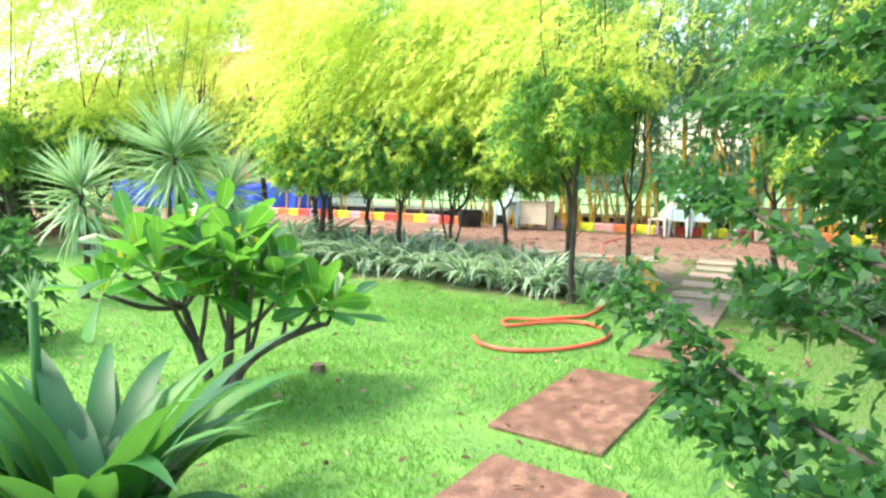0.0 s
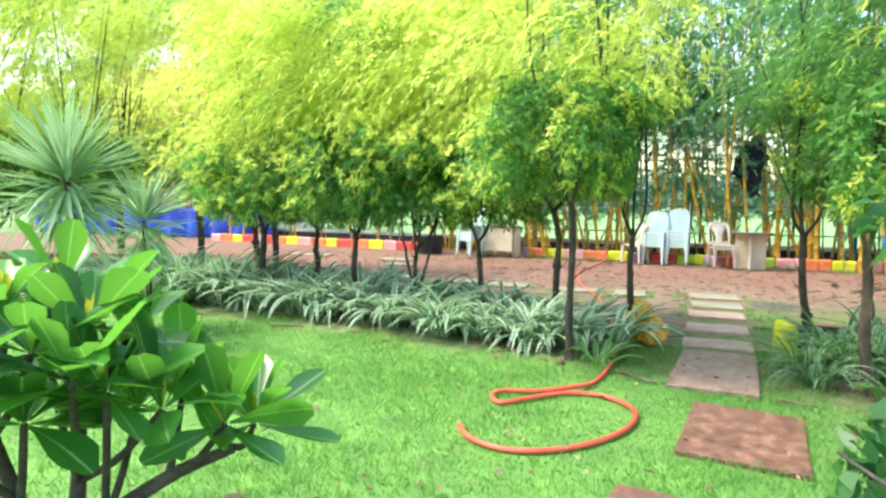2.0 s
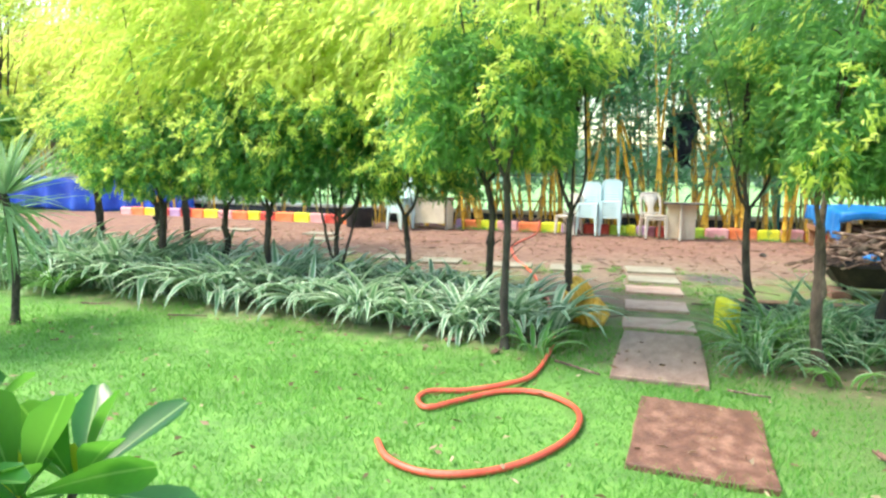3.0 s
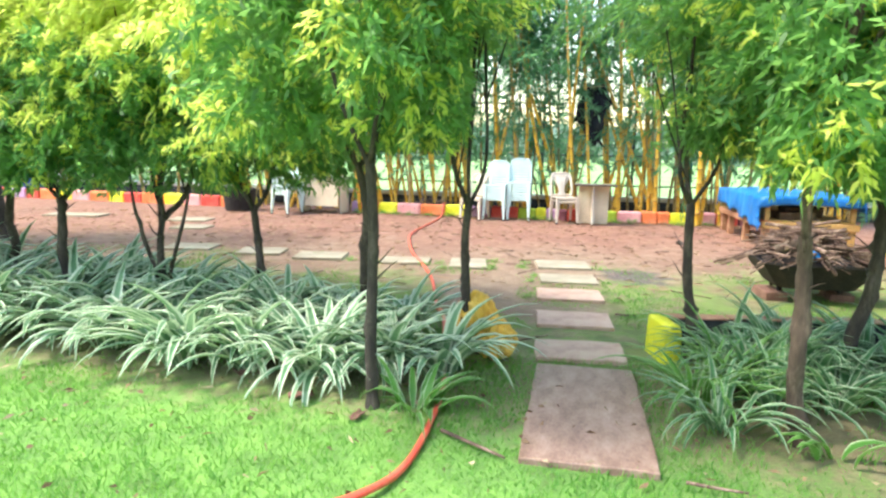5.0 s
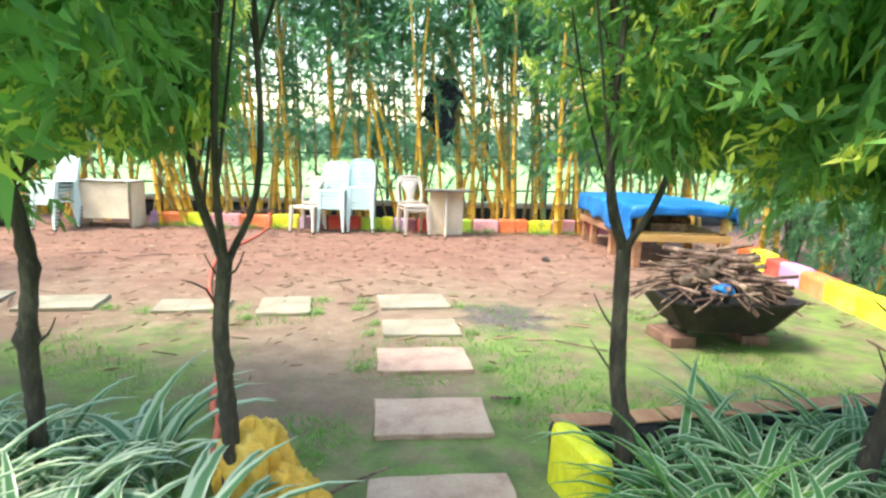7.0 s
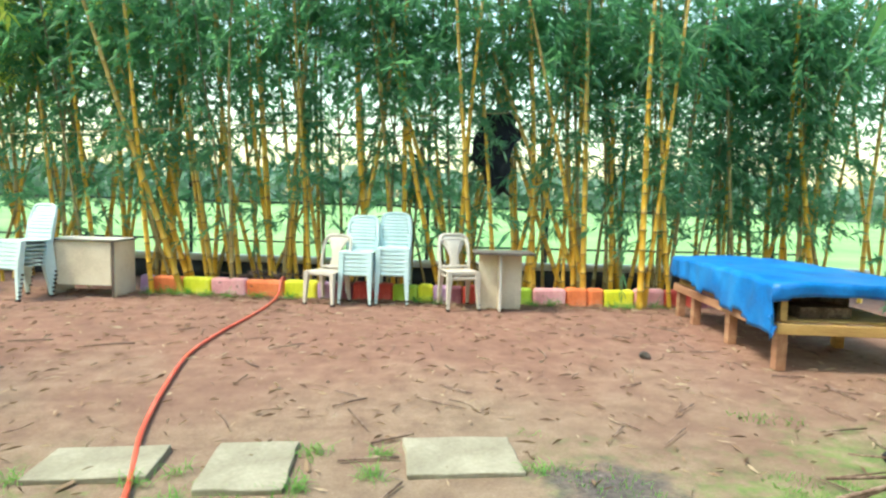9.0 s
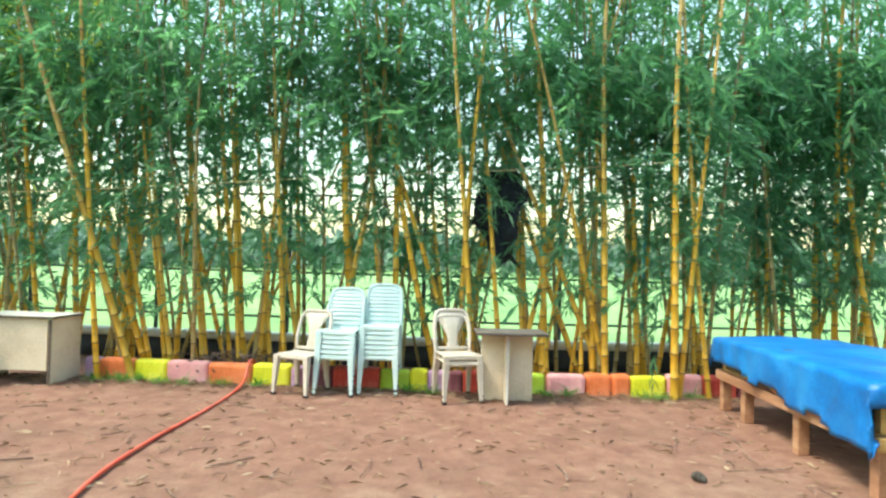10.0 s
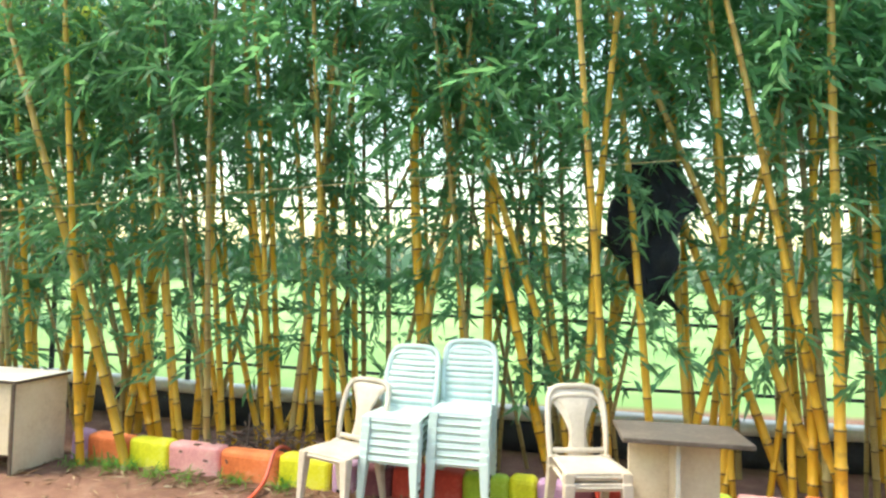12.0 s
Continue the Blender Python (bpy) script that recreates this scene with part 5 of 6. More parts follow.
def daybed():
    """A low plank platform on posts with shelf posts above, half covered with a tarpaulin."""
    root = thing("platform_bed", pose(5.13, 11.66, 0, 0, 0, -9.5), "low wooden platform bed on short square legs", "platform")
    W, L = 1.2, 2.5
    for x in (0.0, 1.06):
        for y in (0.0, 0.95, 1.9, 2.4):
            part("leg", box(0.09, 0.09, 0.34, (x + 0.04, y + 0.04, 0), 0.006), M_WOOD_RED if x == 0 else M_WOOD, root)
    part("front_rail", box(W, 0.05, 0.09, (W / 2 - 0.02, 0, 0.32), 0.005), M_WOOD, root, "yellow plank rail")
    part("back_rail", box(W, 0.05, 0.09, (W / 2 - 0.02, L, 0.32), 0.005), M_WOOD, root)
    for x in (-0.02, 1.14):
        part("side_rail", box(0.05, L, 0.09, (x, L / 2, 0.32), 0.005), M_WOOD_RED, root, "reddish side rail")
    for k in range(9):
        part("plank", box(W - 0.06, 0.24, 0.022, (W / 2 - 0.02, 0.17 + k * 0.27, 0.412), 0.004), M_WOOD, root)
    for x, y in ((0.04, 0.03), (1.1, 0.03), (0.04, 2.42), (1.1, 2.42)):
        part("upper_post", box(0.06, 0.06, 0.3, (x, y, 0.435), 0.004), M_WOOD, root)
    part("shelf", box(W - 0.05, L - 0.05, 0.025, (W / 2 - 0.02, L / 2, 0.72), 0.004), M_LAMINATE_EDGE, root)
    for x, y, sx, sy, sz, a in ((0.45, 0.3, 0.5, 0.3, 0.1, 10), (0.7, 0.8, 0.5, 0.4, 0.14, -5)):
        b = part("timber", box(sx, sy, sz, (0, 0, 0), 0.01), M_STICK, None, "", root.matrix_basis @ pose(x, y, 0.436, 0, 0, a))
        tagged(b, "grey offcut of timber lying on the platform bed", "timber")
    # the sheet: over the shelf, down the left side past the corner, with a short fall on the others
    bm = bmesh.new()
    nx, ny = 46, 70
    verts = {}
    for i in range(nx + 1):
        for j in range(ny + 1):
            sx, sy = -0.52 + i / nx * (W + 0.72), -0.2 + j / ny * (L + 0.35)
            x, y, z = sx, sy, 0.765
            if sx < -0.05:
                drop = -0.05 - sx
                x = -0.06 - 0.03 * drop
                z -= drop * (1.0 if sy > -0.1 else 0.8)
            if sx > W:
                x, z = W + 0.02, z - (sx - W)
            if sy < -0.05:
                full = 1.0 if sx < 0.05 else 0.8
                z -= (-0.05 - sy) * full
                y = -0.06 - 0.015 * math.sin(sx * 14)
            if sy > L:
                z -= sy - L
                y = L + 0.02
            z += 0.014 * noise.noise(Vector((sx * 4, sy * 4, 0))) + 0.012 * math.sin(sx * 5 + sy * 2)
            if sx < -0.05:
                x += 0.035 * noise.noise(Vector((sx * 3, sy * 5, 3))) - 0.02
            verts[i, j] = bm.verts.new((x, y, z))
    for i in range(nx):
        for j in range(ny):
            sx, sy = -0.52 + i / nx * (W + 0.72), -0.2 + j / ny * (L + 0.35)
            if sx < -0.05 and (-0.05 - sx) > 0.45 - 0.2 * (sy / L) + 0.03 * math.sin(sy * 9):
                continue
            bm.faces.new((verts[i, j], verts[i + 1, j], verts[i + 1, j + 1], verts[i, j + 1]))
    bmesh.ops.delete(bm, geom=[v for v in bm.verts if not v.link_faces], context="VERTS")
    bmesh.ops.recalc_face_normals(bm, faces=bm.faces)
    bmesh.ops.solidify(bm, geom=bm.faces[:], thickness=0.006)
    for f in bm.faces:
        f.smooth = True
    tagged(part("tarpaulin", bm, M_TARP, None, "", root.matrix_basis.copy()), "bright blue tarpaulin draped over the wooden platform", "tarpaulin")


daybed()


def fire_bowl():
    m = pose(4.26, 8.85, 0, 0, 0, -8) @ Matrix.Diagonal((0.82, 0.8, 0.97, 1))
    root = thing("fire_bowl", m, "square sooty iron fire bowl with flared sides on bricks", "fire bowl")
    bm = bmesh.new()
    rings = [(0.38, 0.15), (0.56, 0.375), (0.59, 0.38), (0.59, 0.36), (0.39, 0.13)]
    loops = []
    for r, z in rings:
        c = r * 0.25
        pts = [(r, -r + c), (r, r - c), (r - c, r), (-r + c, r), (-r, r - c), (-r, -r + c), (-r + c, -r), (r - c, -r)]
        loops.append([bm.verts.new((x, y * 0.85, z)) for x, y in pts])
    for a, b in zip(loops, loops[1:]):
        for k in range(8):
            bm.faces.new((a[k], a[(k + 1) % 8], b[(k + 1) % 8], b[k]))
    bm.faces.new(loops[0])
    bm.faces.new(loops[-1][::-1])
    bmesh.ops.recalc_face_normals(bm, faces=bm.faces)
    part("bowl", bm, M_IRON, root)
    for k, (x, y) in enumerate(((-0.32, -0.1), (0.3, -0.12), (-0.3, 0.2), (0.3, 0.2))):
        part("foot", box(0.05, 0.05, 0.075, (x, y, 0.07), 0.004), M_IRON, root)
    for x, y, a, s in ((-0.4, -0.02, 6, 1.0), (0.34, 0.05, -8, 1.0)):
        b = part("brick_block", box(0.24, 0.46 * s, 0.08, (0, 0, -0.01), 0.01), M_BRICK, None, "", m @ pose(x, y, 0, 0, 0, a))
        tagged(b, "worn reddish block under the fire bowl", "block", "blocks under the bowl")
    rng = np.random.default_rng(41)
    pieces = []
    for k in range(230):
        a = rng.uniform(0, 6.28)
        r = rng.uniform(0, 0.5) ** 0.9
        c = np.array([math.cos(a) * r - 0.04, math.sin(a) * r * 0.85, 0.37 + 0.36 * max(0, 1 - r / 0.62) * rng.uniform(0.4, 1.0)])
        b = rng.uniform(0, 3.14)
        d = np.array([math.cos(b), math.sin(b), rng.normal() * 0.12 - 0.0]) * rng.uniform(0.12, 0.42)
        if r > 0.35 and rng.random() < 0.6:
            d = np.array([math.cos(a), math.sin(a), -0.28 + rng.normal() * 0.1]) * rng.uniform(0.16, 0.34 if math.cos(a) > -0.5 else 0.5)
        pieces.append(tube(spline([c - d, c + rng.normal(size=3) * 0.015, c + d], 4), rng.uniform(0.003, 0.009) if k % 4 else rng.uniform(0.01, 0.02), 5))
    pile = part("sticks", joined("sticks", pieces, M_STICK, True), None, None, "", m)
    tagged(pile, "heap of dry sticks and bamboo litter filling the fire bowl", "sticks", "", "stuff")
    log = part("log", tube_mesh("log", spline([(-0.42, -0.16, 0.46), (-0.2, -0.2, 0.53), (-0.02, -0.12, 0.62)], 8), np.array([0.05, 0.055, 0.06, 0.06, 0.055, 0.05, 0.05, 0.045]), M_BARK_PALE, 10), None, None, "", m)
    tagged(log, "short dark log lying on the stick heap", "log")
    bm = bmesh.new()
    bmesh.ops.create_icosphere(bm, subdivisions=3, radius=0.08)
    for v in bm.verts:
        v.co = Vector((v.co.x * 1.2, v.co.y, v.co.z * 0.6)) * (1 + 0.3 * noise.noise(v.co * 16))
    tagged(part("plastic_bag", bm, M_TARP, None, "", m @ pose(-0.12, -0.36, 0.45)), "crumpled blue plastic bag among the sticks", "bag")


fire_bowl()


def sack():
    rng = np.random.default_rng(43)
    root = thing("sack", pose(1.25, 6.94, 0) @ Matrix.Diagonal((0.68, 0.7, 0.86, 1)), "crumpled yellow woven sack lying beside the path", "sack")
    for k, (x, y, z, r, sx, sy, sz) in enumerate(((-0.1, 0.12, 0.22, 0.19, 1.0, 0.9, 1.05), (0.06, -0.06, 0.13, 0.17, 1.05, 0.9, 0.85))):
        bm = bmesh.new()
        bmesh.ops.create_icosphere(bm, subdivisions=5, radius=r)
        for v in bm.verts:
            q = Vector((v.co.x * 13, v.co.y * 13, v.co.z * 7)) + Vector((k * 5, 0, 0))
            fold = 1 - abs(noise.noise(q)) * 2
            v.co = Vector((v.co.x * sx, v.co.y * sy, v.co.z * sz)) * (0.96 + 0.3 * fold + 0.2 * noise.noise(q * 0.45) - 0.14 * abs(noise.noise(q * 1.9)) - 0.06 * abs(noise.noise(q * 4.1))) + Vector((x, y, z))
            v.co.z = max(v.co.z, 0.004)
        for f in bm.faces:
            f.smooth = True
        part("bulge" if k else "upper_bulge", bm, M_SACK, root)


sack()


def hose():
    z = 0.018
    lawn = [(0.23, 4.36), (0.33, 4.2), (0.51, 4.11), (0.72, 4.15), (0.92, 4.3), (1.09, 4.55), (1.16, 4.8), (1.12, 5.0), (0.94, 5.15), (0.72, 5.12), (0.52, 4.94), (0.37, 4.8), (0.29, 4.91), (0.33, 5.04), (0.53, 5.1), (0.75, 5.2), (0.89, 5.45), (0.97, 5.9), (1.0, 6.33)]
    yard = [(0.97, 7.0), (0.92, 7.8), (0.85, 8.07), (0.74, 9.08), (0.59, 9.83), (0.4, 10.56), (0.25, 11.5), (0.18, 12.3), (0.25, 13.1), (0.38, 13.9), (0.46, 14.6)]
    pts = [(a, b, z + 0.02 * (0.6 < a < 0.85 and i > 13)) for i, (a, b) in enumerate(lawn)] + [(a, b, z) for a, b in yard] + [(0.5, 15.05, 0.06), (0.52, 15.25, 0.25), (0.54, 15.5, 0.2), (0.56, 15.7, 0.03)]
    tagged(new("garden_hose", tube_mesh("garden_hose", spline(pts, 420), 0.0155, M_HOSE, 10)), "long orange-red garden hose looped on the lawn", "hose")


hose()
tagged(new("wash_line", tube_mesh("wash_line", spline([(-6, 16.3, 1.95), (-1.42, 15.3, 2.15), (1.52, 15.25, 2.42), (4.4, 14.85, 2.6), (5.36, 14.5, 2.66)], 60), 0.004, M_STRING, 6)), "thin old washing line strung between bamboo culms", "rope")


def hanging_net(x, y, z, w, h, material, label):
    bm = shell(lambda u, v: Vector(((u - 0.5) * w * (0.35 + 0.75 * math.sin(math.pi * min(1.0, 0.12 + 0.8 * v))) + 0.1 * math.sin(v * 7) * w + 0.16 * w * noise.noise(Vector((u * 6, v * 9, x))), 0.06 * math.sin(u * 11) * (0.4 + v), -v * h * (0.75 + 0.3 * math.sin(u * 3)))), 16, 20, 0.01, material, "net")
    root = thing("hanging_net", pose(x, y, z), label, "net")
    part("netting", bm, material, root)
    part("cord", tube_mesh("cord", [(0, 0, -0.12), (0.01, 0.02, 0.1), (0, 0.05, 0.42)], 0.006, M_STRING, 6), None, root, "thin cord")


hanging_net(3.4, 15.35, 2.62, 0.52, 1.15, M_NET, "bundle of black shade net hung among the bamboo")
hanging_net(2.36, 16.0, 1.95, 0.18, 0.75, M_TEAL, "teal netting strip hanging among the bamboo")


def plank_bench():
    root = thing("plank_bench", pose(6.12, 8.3, 0, 0, 0, 70), "rough bench of weathered planks standing over the side kerb", "bench")
    for k, y in enumerate((-0.17, 0.0, 0.17)):
        part("plank", box(1.3 - 0.12 * k, 0.15, 0.03, (0.05 * k, y, 0.3), 0.006, 2, Matrix.Rotation(radians(1.5 - 1.5 * k), 4, "Z")), M_STICK, root)
    for x in (-0.45, 0.45):
        part("crosspiece", box(0.05, 0.44, 0.04, (x, 0, 0.262), 0.005), M_STICK, root)
        for y in (-0.19, 0.19):
            part("leg", tube_mesh("leg", [(x, y, -0.01), (x, y, 0.265)], 0.018, M_IRON, 7), None, root)


plank_bench()


def stall():
    """A long blue-sheeted stall at the far end of the yard."""
    root = thing("sheeted_stall", pose(-15.6, 18.6, 0, 0, 0, -2), "long low stall hung with deep blue plastic sheet", "stall")
    bm = shell(lambda u, v: Vector(((u - 0.5) * 11, 0.08 * math.sin(u * 70) * (0.3 + v) + 0.05 * noise.noise(Vector((u * 30, v * 3, 0))), 1.05 - v * 1.03 + 0.05 * math.sin(u * 17))), 160, 8, 0.01, M_TARP_DARK, "sheet")
    part("front_sheet", bm, M_TARP_DARK, root)
    part("top_sheet", box(11, 1.2, 0.03, (0, 0.62, 1.04), 0.01), M_TARP_DARK, root)
    for x in (-5.4, -1.8, 1.8, 5.4):
        part("post", box(0.09, 0.09, 1.6, (x, 0.12, 0), 0.01), PAINT["orange"], root, "orange post")


stall()


def house():
    root = thing("house", pose(-18.0, 25.0, 0), "cream house with a red clay-tiled gable roof behind trees", "house")
    part("wall", box(9, 6, 4.6, (0, 0, 0), 0.02), M_PLASTER, root)
    for side in (-1, 1):
        slope = math.atan2(2.9, 3.6)
        roof = part("roof", box(9.8, 4.7, 0.12, (0, 0, -0.06), 0.02), M_ROOF, root, "", pose(0, side * 1.72, 6.0, -side * math.degrees(slope), 0, 0))
        me = bpy.data.meshes.new("roof_course")
        b = box(9.8, 0.34, 0.05, (0, 0, 0), 0.012)
        b.to_mesh(me)
        b.free()
        me.materials.append(M_ROOF)
        for k in range(13):
            part("roof_course", me, None, roof, "", pose(0, -2.2 + k * 0.36, 0.055, 4 * side, 0, 0))
    for x in (-2.6, 0, 2.6):
        w = part("window", box(1.1, 0.08, 1.2, (x, -3.02, 1.8), 0.01), M_LAMINATE_EDGE, root, "dark framed window")
        part("pane", box(0.9, 0.02, 1.0, (x, -3.075, 1.9), 0.004), M_TABLETOP, w)


house()
wall = thing("wall_side", Matrix(), "low brown stone wall at the lawn's far edge", "wall", "", "structure")
for k in range(14):
    for row in range(2):
        part("stone", box(0.42, 0.3, 0.19, (0, 0, 0), 0.035), M_BRICK, wall, "", pose(-12.5 + k * 0.42 + 0.2 * row, 8.0 + k * 0.1, row * 0.19 - 0.02, 0, 0, 13 + random.uniform(-4, 4)))


def far_trees():
    rng = np.random.default_rng(9)
    n = 8000
    a = rng.uniform(-75, 60, n)
    far = rng.uniform(85, 110, n)
    h = np.array([4.6 + 2.6 * noise.noise(Vector((q * 0.12, 0, 3))) + 1.2 * noise.noise(Vector((q * 0.5, 0, 7))) for q in a])
    p = np.stack([np.sin(np.radians(a)) * far, np.cos(np.radians(a)) * far, rng.uniform(0, 1, n) ** 0.8 * np.maximum(h, 0.8)], 1)
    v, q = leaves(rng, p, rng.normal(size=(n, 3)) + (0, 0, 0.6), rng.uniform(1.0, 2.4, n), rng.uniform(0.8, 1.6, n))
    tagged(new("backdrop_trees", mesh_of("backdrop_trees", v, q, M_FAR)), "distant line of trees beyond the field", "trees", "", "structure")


far_trees()


def litter():
    rng = np.random.default_rng(15)
    n = 3800
    x = rng.uniform(-8, 6.5, n)
    y = 8.2 + rng.beta(1.7, 1.2, n) * 7.0
    keep = (y < np.array([border_y(v) for v in x]) - 0.02)
    x, y = x[keep], y[keep]
    n = len(x)
    a = rng.uniform(0, 6.28, n)
    d = np.stack([np.cos(a), np.sin(a), rng.normal(size=n) * 0.08], 1)
    v, q = leaves(rng, np.stack([x, y, np.full(n, 0.016)], 1), d, rng.uniform(0.04, 0.15, n), rng.uniform(0.007, 0.022, n))
    v[:, 2] = np.maximum(v[:, 2], 0.008)
    m = 1500
    kx = rng.uniform(-3.0, 6.0, m)
    ky = np.array([border_y(a) for a in kx]) - np.abs(rng.normal(0.02, 0.22, m)) - 0.03
    ka = rng.uniform(0, 6.28, m)
    kv, kq = leaves(rng, np.stack([kx, ky, np.full(m, 0.02)], 1), np.stack([np.cos(ka), np.sin(ka), rng.normal(size=m) * 0.16], 1), rng.uniform(0.05, 0.2, m), rng.uniform(0.006, 0.018, m))
    kv[:, 2] = np.maximum(kv[:, 2], 0.008)
    v, q = np.concatenate([v, kv]), np.concatenate([q, kq + len(v)])
    tagged(new("leaf_litter", mesh_of("leaf_litter", v, q, M_DRY)), "dry bamboo leaves and sheaths scattered over red earth", "leaf litter", "", "stuff")
    n = 950
    x, y = rng.uniform(-5, 3.6, n), rng.uniform(1.2, 6.4, n)
    a = rng.uniform(0, 6.28, n)
    v, q = leaves(rng, np.stack([x, y, np.full(n, 0.03)], 1), np.stack([np.cos(a), np.sin(a), rng.normal(size=n) * 0.2], 1), rng.uniform(0.02, 0.075, n), rng.uniform(0.01, 0.03, n))
    v[:, 2] = np.maximum(v[:, 2], 0.02)
    tagged(new("fallen_leaves", mesh_of("fallen_leaves", v, q, M_DRY)), "brown fallen leaves lying on the lawn", "leaf litter", "", "stuff")
    pieces = []
    for k in range(120):
        c = np.array([rng.uniform(-4, 6), rng.uniform(8.5, 14.6), 0.014])
        b = rng.uniform(0, 6.28)
        d = np.array([math.cos(b), math.sin(b), 0]) * rng.uniform(0.05, 0.2)
        pieces.append(tube([c - d, c + rng.normal(size=3) * (0.01, 0.01, 0.002), c + d], rng.uniform(0.003, 0.007), 5))
    for k in range(90):
        c = np.array([rng.normal(0.25, 0.25), rng.uniform(15.45, 15.9), rng.uniform(0.03, 0.28)])
        b = rng.uniform(0, 6.28)
        d = np.array([math.cos(b), math.sin(b), rng.normal() * 0.4]) * rng.uniform(0.08, 0.25)
        pieces.append(tube([c - d, c + d * 0.05, c + d], rng.uniform(0.004, 0.01), 5))
    tagged(new("twigs", joined("twigs", pieces, M_STICK, True)), "dry twigs scattered on earth and heaped behind the kerb", "twigs", "", "stuff")


litter()


def small_finds():
    """Odd bits lying about: a cut stump, bark, a clod, big dry leaves and sticks."""
    rng = np.random.default_rng(19)
    bm = bmesh.new()
    bmesh.ops.create_cone(bm, cap_ends=True, segments=14, radius1=0.05, radius2=0.045, depth=0.06)
    for v in bm.verts:
        v.co += Vector((noise.noise(v.co * 20), noise.noise(v.co * 21), 0)) * 0.012
    bmesh.ops.translate(bm, vec=(0, 0, 0.02), verts=bm.verts)
    tagged(part("stump", bm, M_STICK, None, "", pose(-0.38, 3.2, 0)), "small pale cut stump in the lawn", "stump")
    for x, y, a, size in ((0.27, 6.11, 20, 0.13), (0.61, 5.9, 70, 0.1), (-0.18, 6.42, 130, 0.09), (2.27, 4.88, 60, 0.06), (2.46, 4.68, 100, 0.07)):
        bm = shell(lambda u, v: Vector(((u - 0.5) * size, (v - 0.5) * size * 0.45, 0.012 + 0.03 * (4 * (v - 0.5) ** 2) * 0.6 + 0.01 * noise.noise(Vector((u * 5, v * 5, x))))), 8, 6, 0.006, M_BRICK, "bark")
        tagged(part("bark_piece", bm, M_BRICK, None, "", pose(x, y, 0, 0, 0, a)), "curled reddish bark piece lying on the grass", "bark", "bark pieces")
    bm = bmesh.new()
    bmesh.ops.create_icosphere(bm, subdivisions=3, radius=0.05)
    for v in bm.verts:
        v.co *= 1 + 0.35 * noise.noise(v.co * 22)
        v.co.z = max(v.co.z * 0.8, -0.025)
    tagged(part("clod", bm, M_BARK, None, "", pose(4.16, 12.07, 0.025)), "dark clod of earth on the swept yard", "clod")
    for x, y, a, length in ((0.26, 9.85, 60, 0.2), (0.08, 9.6, 75, 0.12), (1.91, 9.04, 25, 0.24), (2.82, 8.97, -12, 0.26), (2.6, 9.0, 10, 0.22), (1.39, 9.97, 100, 0.16), (0.9, 9.2, 150, 0.2), (3.3, 9.3, -30, 0.22)):
        n = np.array([0.0])
        v, q, uv = straps(rng, np.array([[0.0, 0, 0.012]]), n, n + 0.06, n + length, n + 0.035, n + 0.1, 6, -0.3)
        ob = part("dry_leaf", mesh_of("dry_leaf", v, q, M_DRY, True, uv), None, None, "", pose(x, y, 0.002, 0, 0, a))
        tagged(ob, "large dry bamboo sheath lying on the earth", "dry leaf", "large dry sheaths")
    for a, b, r in (((1.33, 7.05, 0.02), (1.68, 7.28, 0.03), 0.009), ((2.3, 7.95, 0.02), (2.46, 7.92, 0.02), 0.011), ((1.02, 5.78, 0.02), (1.3, 5.55, 0.02), 0.01), ((2.0, 5.4, 0.03), (2.22, 5.36, 0.02), 0.008), ((1.7, 10.3, 0.012), (1.95, 10.42, 0.012), 0.008), ((-3.4, 6.6, 0.02), (-3.1, 6.63, 0.02), 0.01), ((-2.3, 6.35, 0.02), (-1.95, 6.4, 0.02), 0.009)):
        a, b = np.array(a), np.array(b)
        me = tube_mesh("stick", spline([a, (a + b) / 2 + rng.normal(size=3) * (0.01, 0.01, 0.002), b], 7), np.linspace(r, r * 0.6, 7), M_STICK, 7)
        tagged(new("stick", me), "dry stick lying on the ground", "stick", "loose sticks")


small_finds()


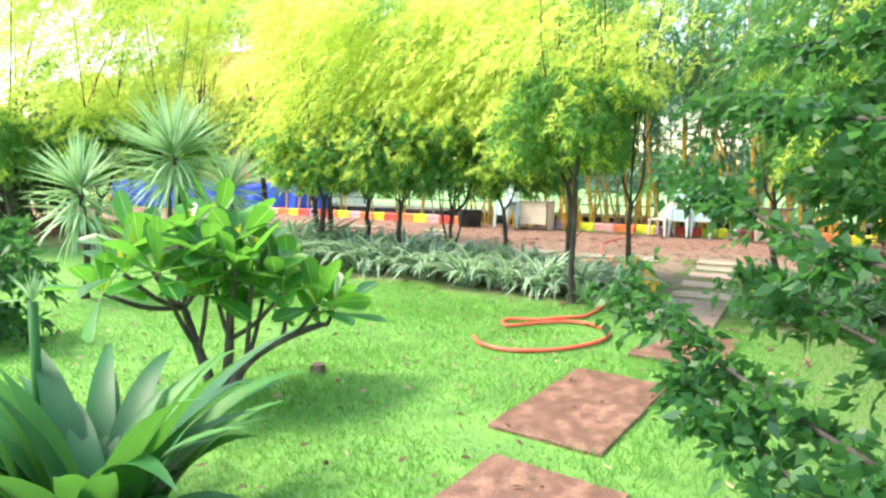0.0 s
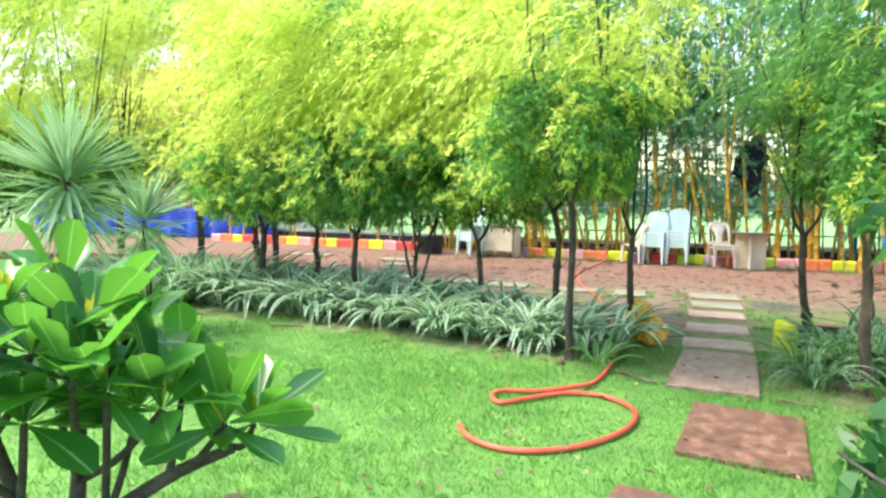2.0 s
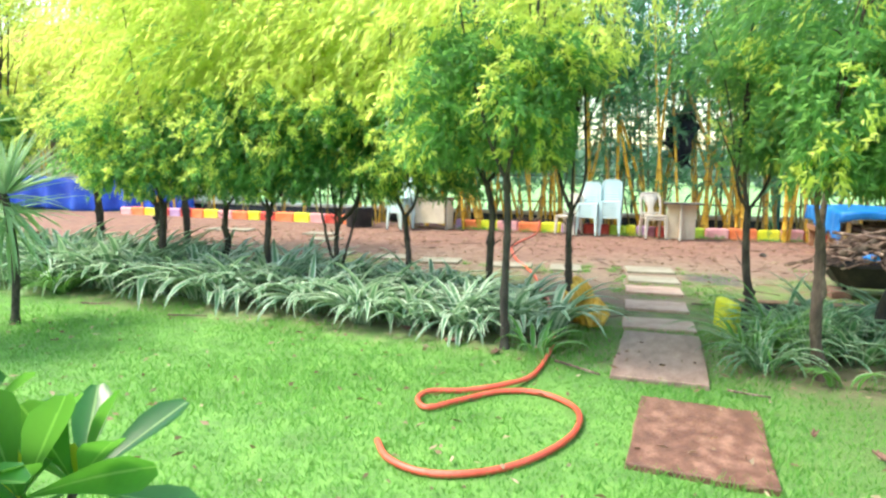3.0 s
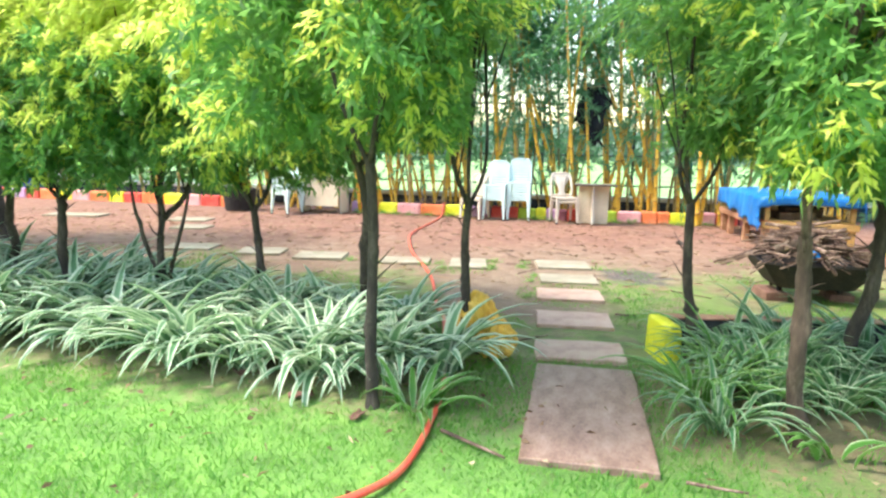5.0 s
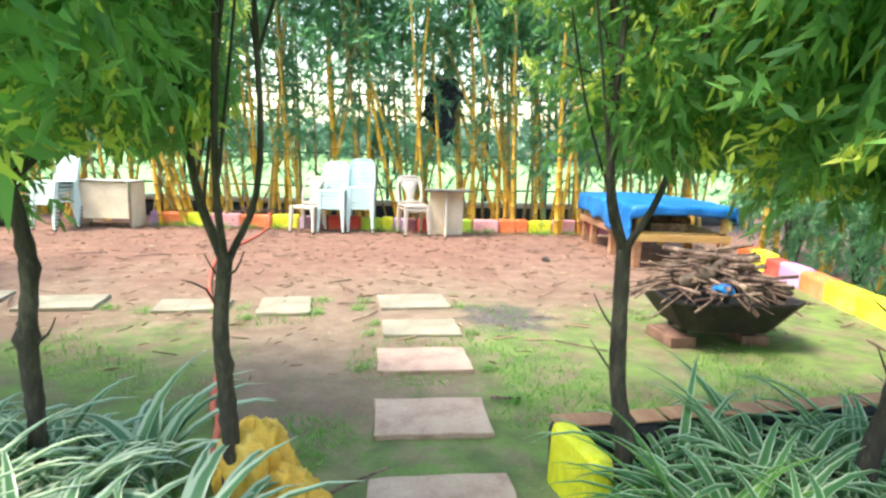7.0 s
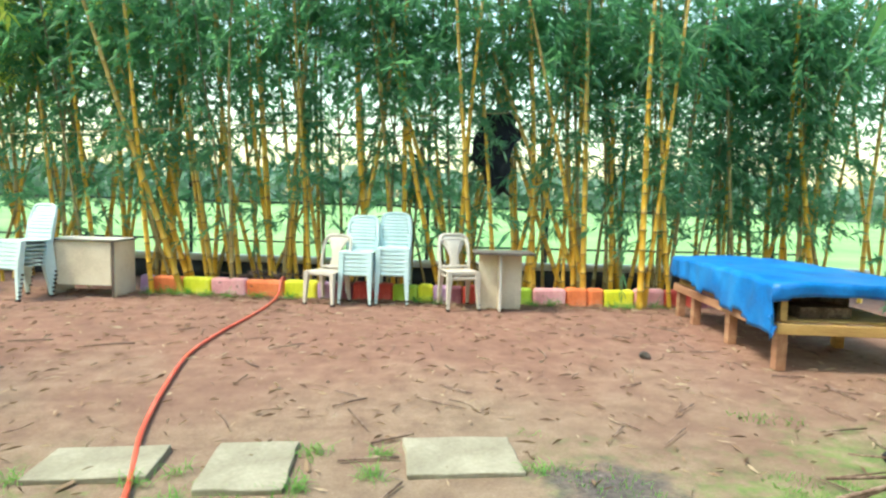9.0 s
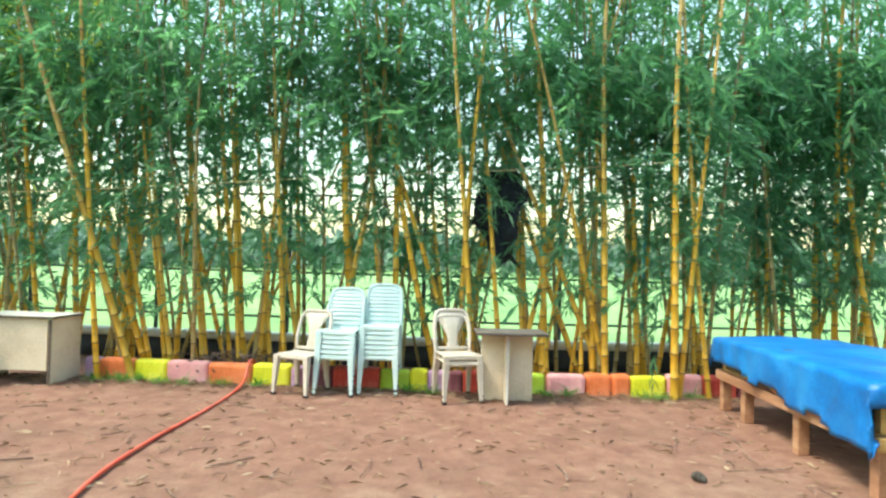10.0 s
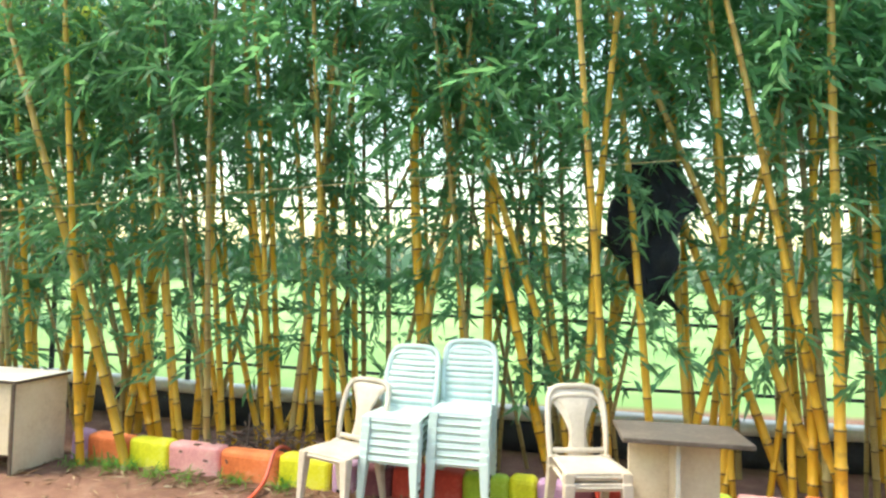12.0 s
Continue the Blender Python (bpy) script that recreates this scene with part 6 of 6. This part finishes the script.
def grass():
    rng = np.random.default_rng(17)
    n = 420000
    x, y = rng.uniform(-7, 4.5, n), rng.uniform(1.0, 10.7, n)
    dense = np.clip((x + 5.5) / 4.5, 0.22, 1) * np.clip((9.5 - y) / 3.5, 0.25, 1)
    dense *= np.where(y < 6.5, 1 - 0.6 * np.clip((x - 1.6) / 1.2, 0, 1), 1.0)
    thin = rng.random(n) < dense
    x, y = x[thin], y[thin]
    n = len(x)
    keep = np.ones(n, bool)
    for sx, sy, w, d, a, _ in SLABS[:10]:
        c, s = math.cos(radians(a)), math.sin(radians(a))
        u, v = (x - sx) * c + (y - sy) * s, -(x - sx) * s + (y - sy) * c
        keep &= (np.abs(u) > w / 2 - 0.03) | (np.abs(v) > d / 2 - 0.03)
    patch = np.array([noise.noise(Vector((a * 1.3, b * 1.3, 2))) for a, b in zip(x[::1], y[::1])])
    keep &= (y < 7.0) | (patch > -0.1 + 0.13 * (y - 7.2))
    keep &= (y + 0.2 * x < 5.95) | (y > 7.0) | (patch > 0.02) | (rng.random(n) < 0.25)
    x, y, patch = x[keep], y[keep], patch[keep]
    n = len(x)
    a = rng.uniform(0, 6.28, n)
    h = rng.uniform(0.012, 0.04, n) * (1 + 0.8 * patch)
    w = 0.0034
    side = np.stack([np.cos(a), np.sin(a), np.zeros(n)], 1) * w
    base = np.stack([x, y, np.full(n, -0.004)], 1)
    tip = base + np.stack([rng.normal(size=n) * 0.5, rng.normal(size=n) * 0.5, np.ones(n)], 1) * h[:, None]
    v = np.stack([base - side, base + side, tip], 1).reshape(-1, 3)
    tagged(new("grass", mesh_of("grass", v, np.arange(n * 3).reshape(-1, 3), M_GRASS)), "short bright green lawn grass", "grass", "", "stuff")


def weeds():
    """Tufts of coarse grass at the foot of the painted kerb and round the slabs in the yard."""
    rng = np.random.default_rng(27)
    spots = [(x, border_y(x) - 0.06 - 0.12 * rng.random()) for x in (-1.25, -1.05, -0.9, -0.75, -0.45, -0.2, 0.2, 0.62, 2.35, 2.55, 3.85, 4.1, 4.9, 5.1, 5.5)]
    spots += [(1.7, 9.9), (1.75, 10.15), (1.72, 9.2), (1.8, 9.45), (2.5, 9.15), (2.55, 9.9), (0.75, 10.0), (0.8, 9.7), (0.6, 9.9), (1.35, 9.8), (1.4, 10.2), (0.0, 9.95), (-0.3, 10.1), (1.62, 8.5), (2.4, 8.4), (2.42, 7.9)]
    for x, y in spots:
        n = int(rng.integers(26, 46))
        az = rng.uniform(0, 6.28, n)
        base = np.stack([rng.normal(size=n) * 0.06, rng.normal(size=n) * 0.04, np.zeros(n)], 1)
        v, q, uv = straps(rng, base, az, rng.uniform(0.7, 1.4, n), rng.uniform(0.08, 0.22, n), rng.uniform(0.007, 0.013, n), rng.uniform(0.6, 1.8, n), 4)
        root = tagged(new("grass_tuft", mesh_of("grass_tuft", v, q, M_GRASS, True, uv)), "low tuft of coarse green grass in bare earth", "grass", "grass tufts")
        root.matrix_basis = pose(x, y, 0) @ Matrix.Scale(1.0 if y > 12 else 0.6, 4)


weeds()
grass()
paving()
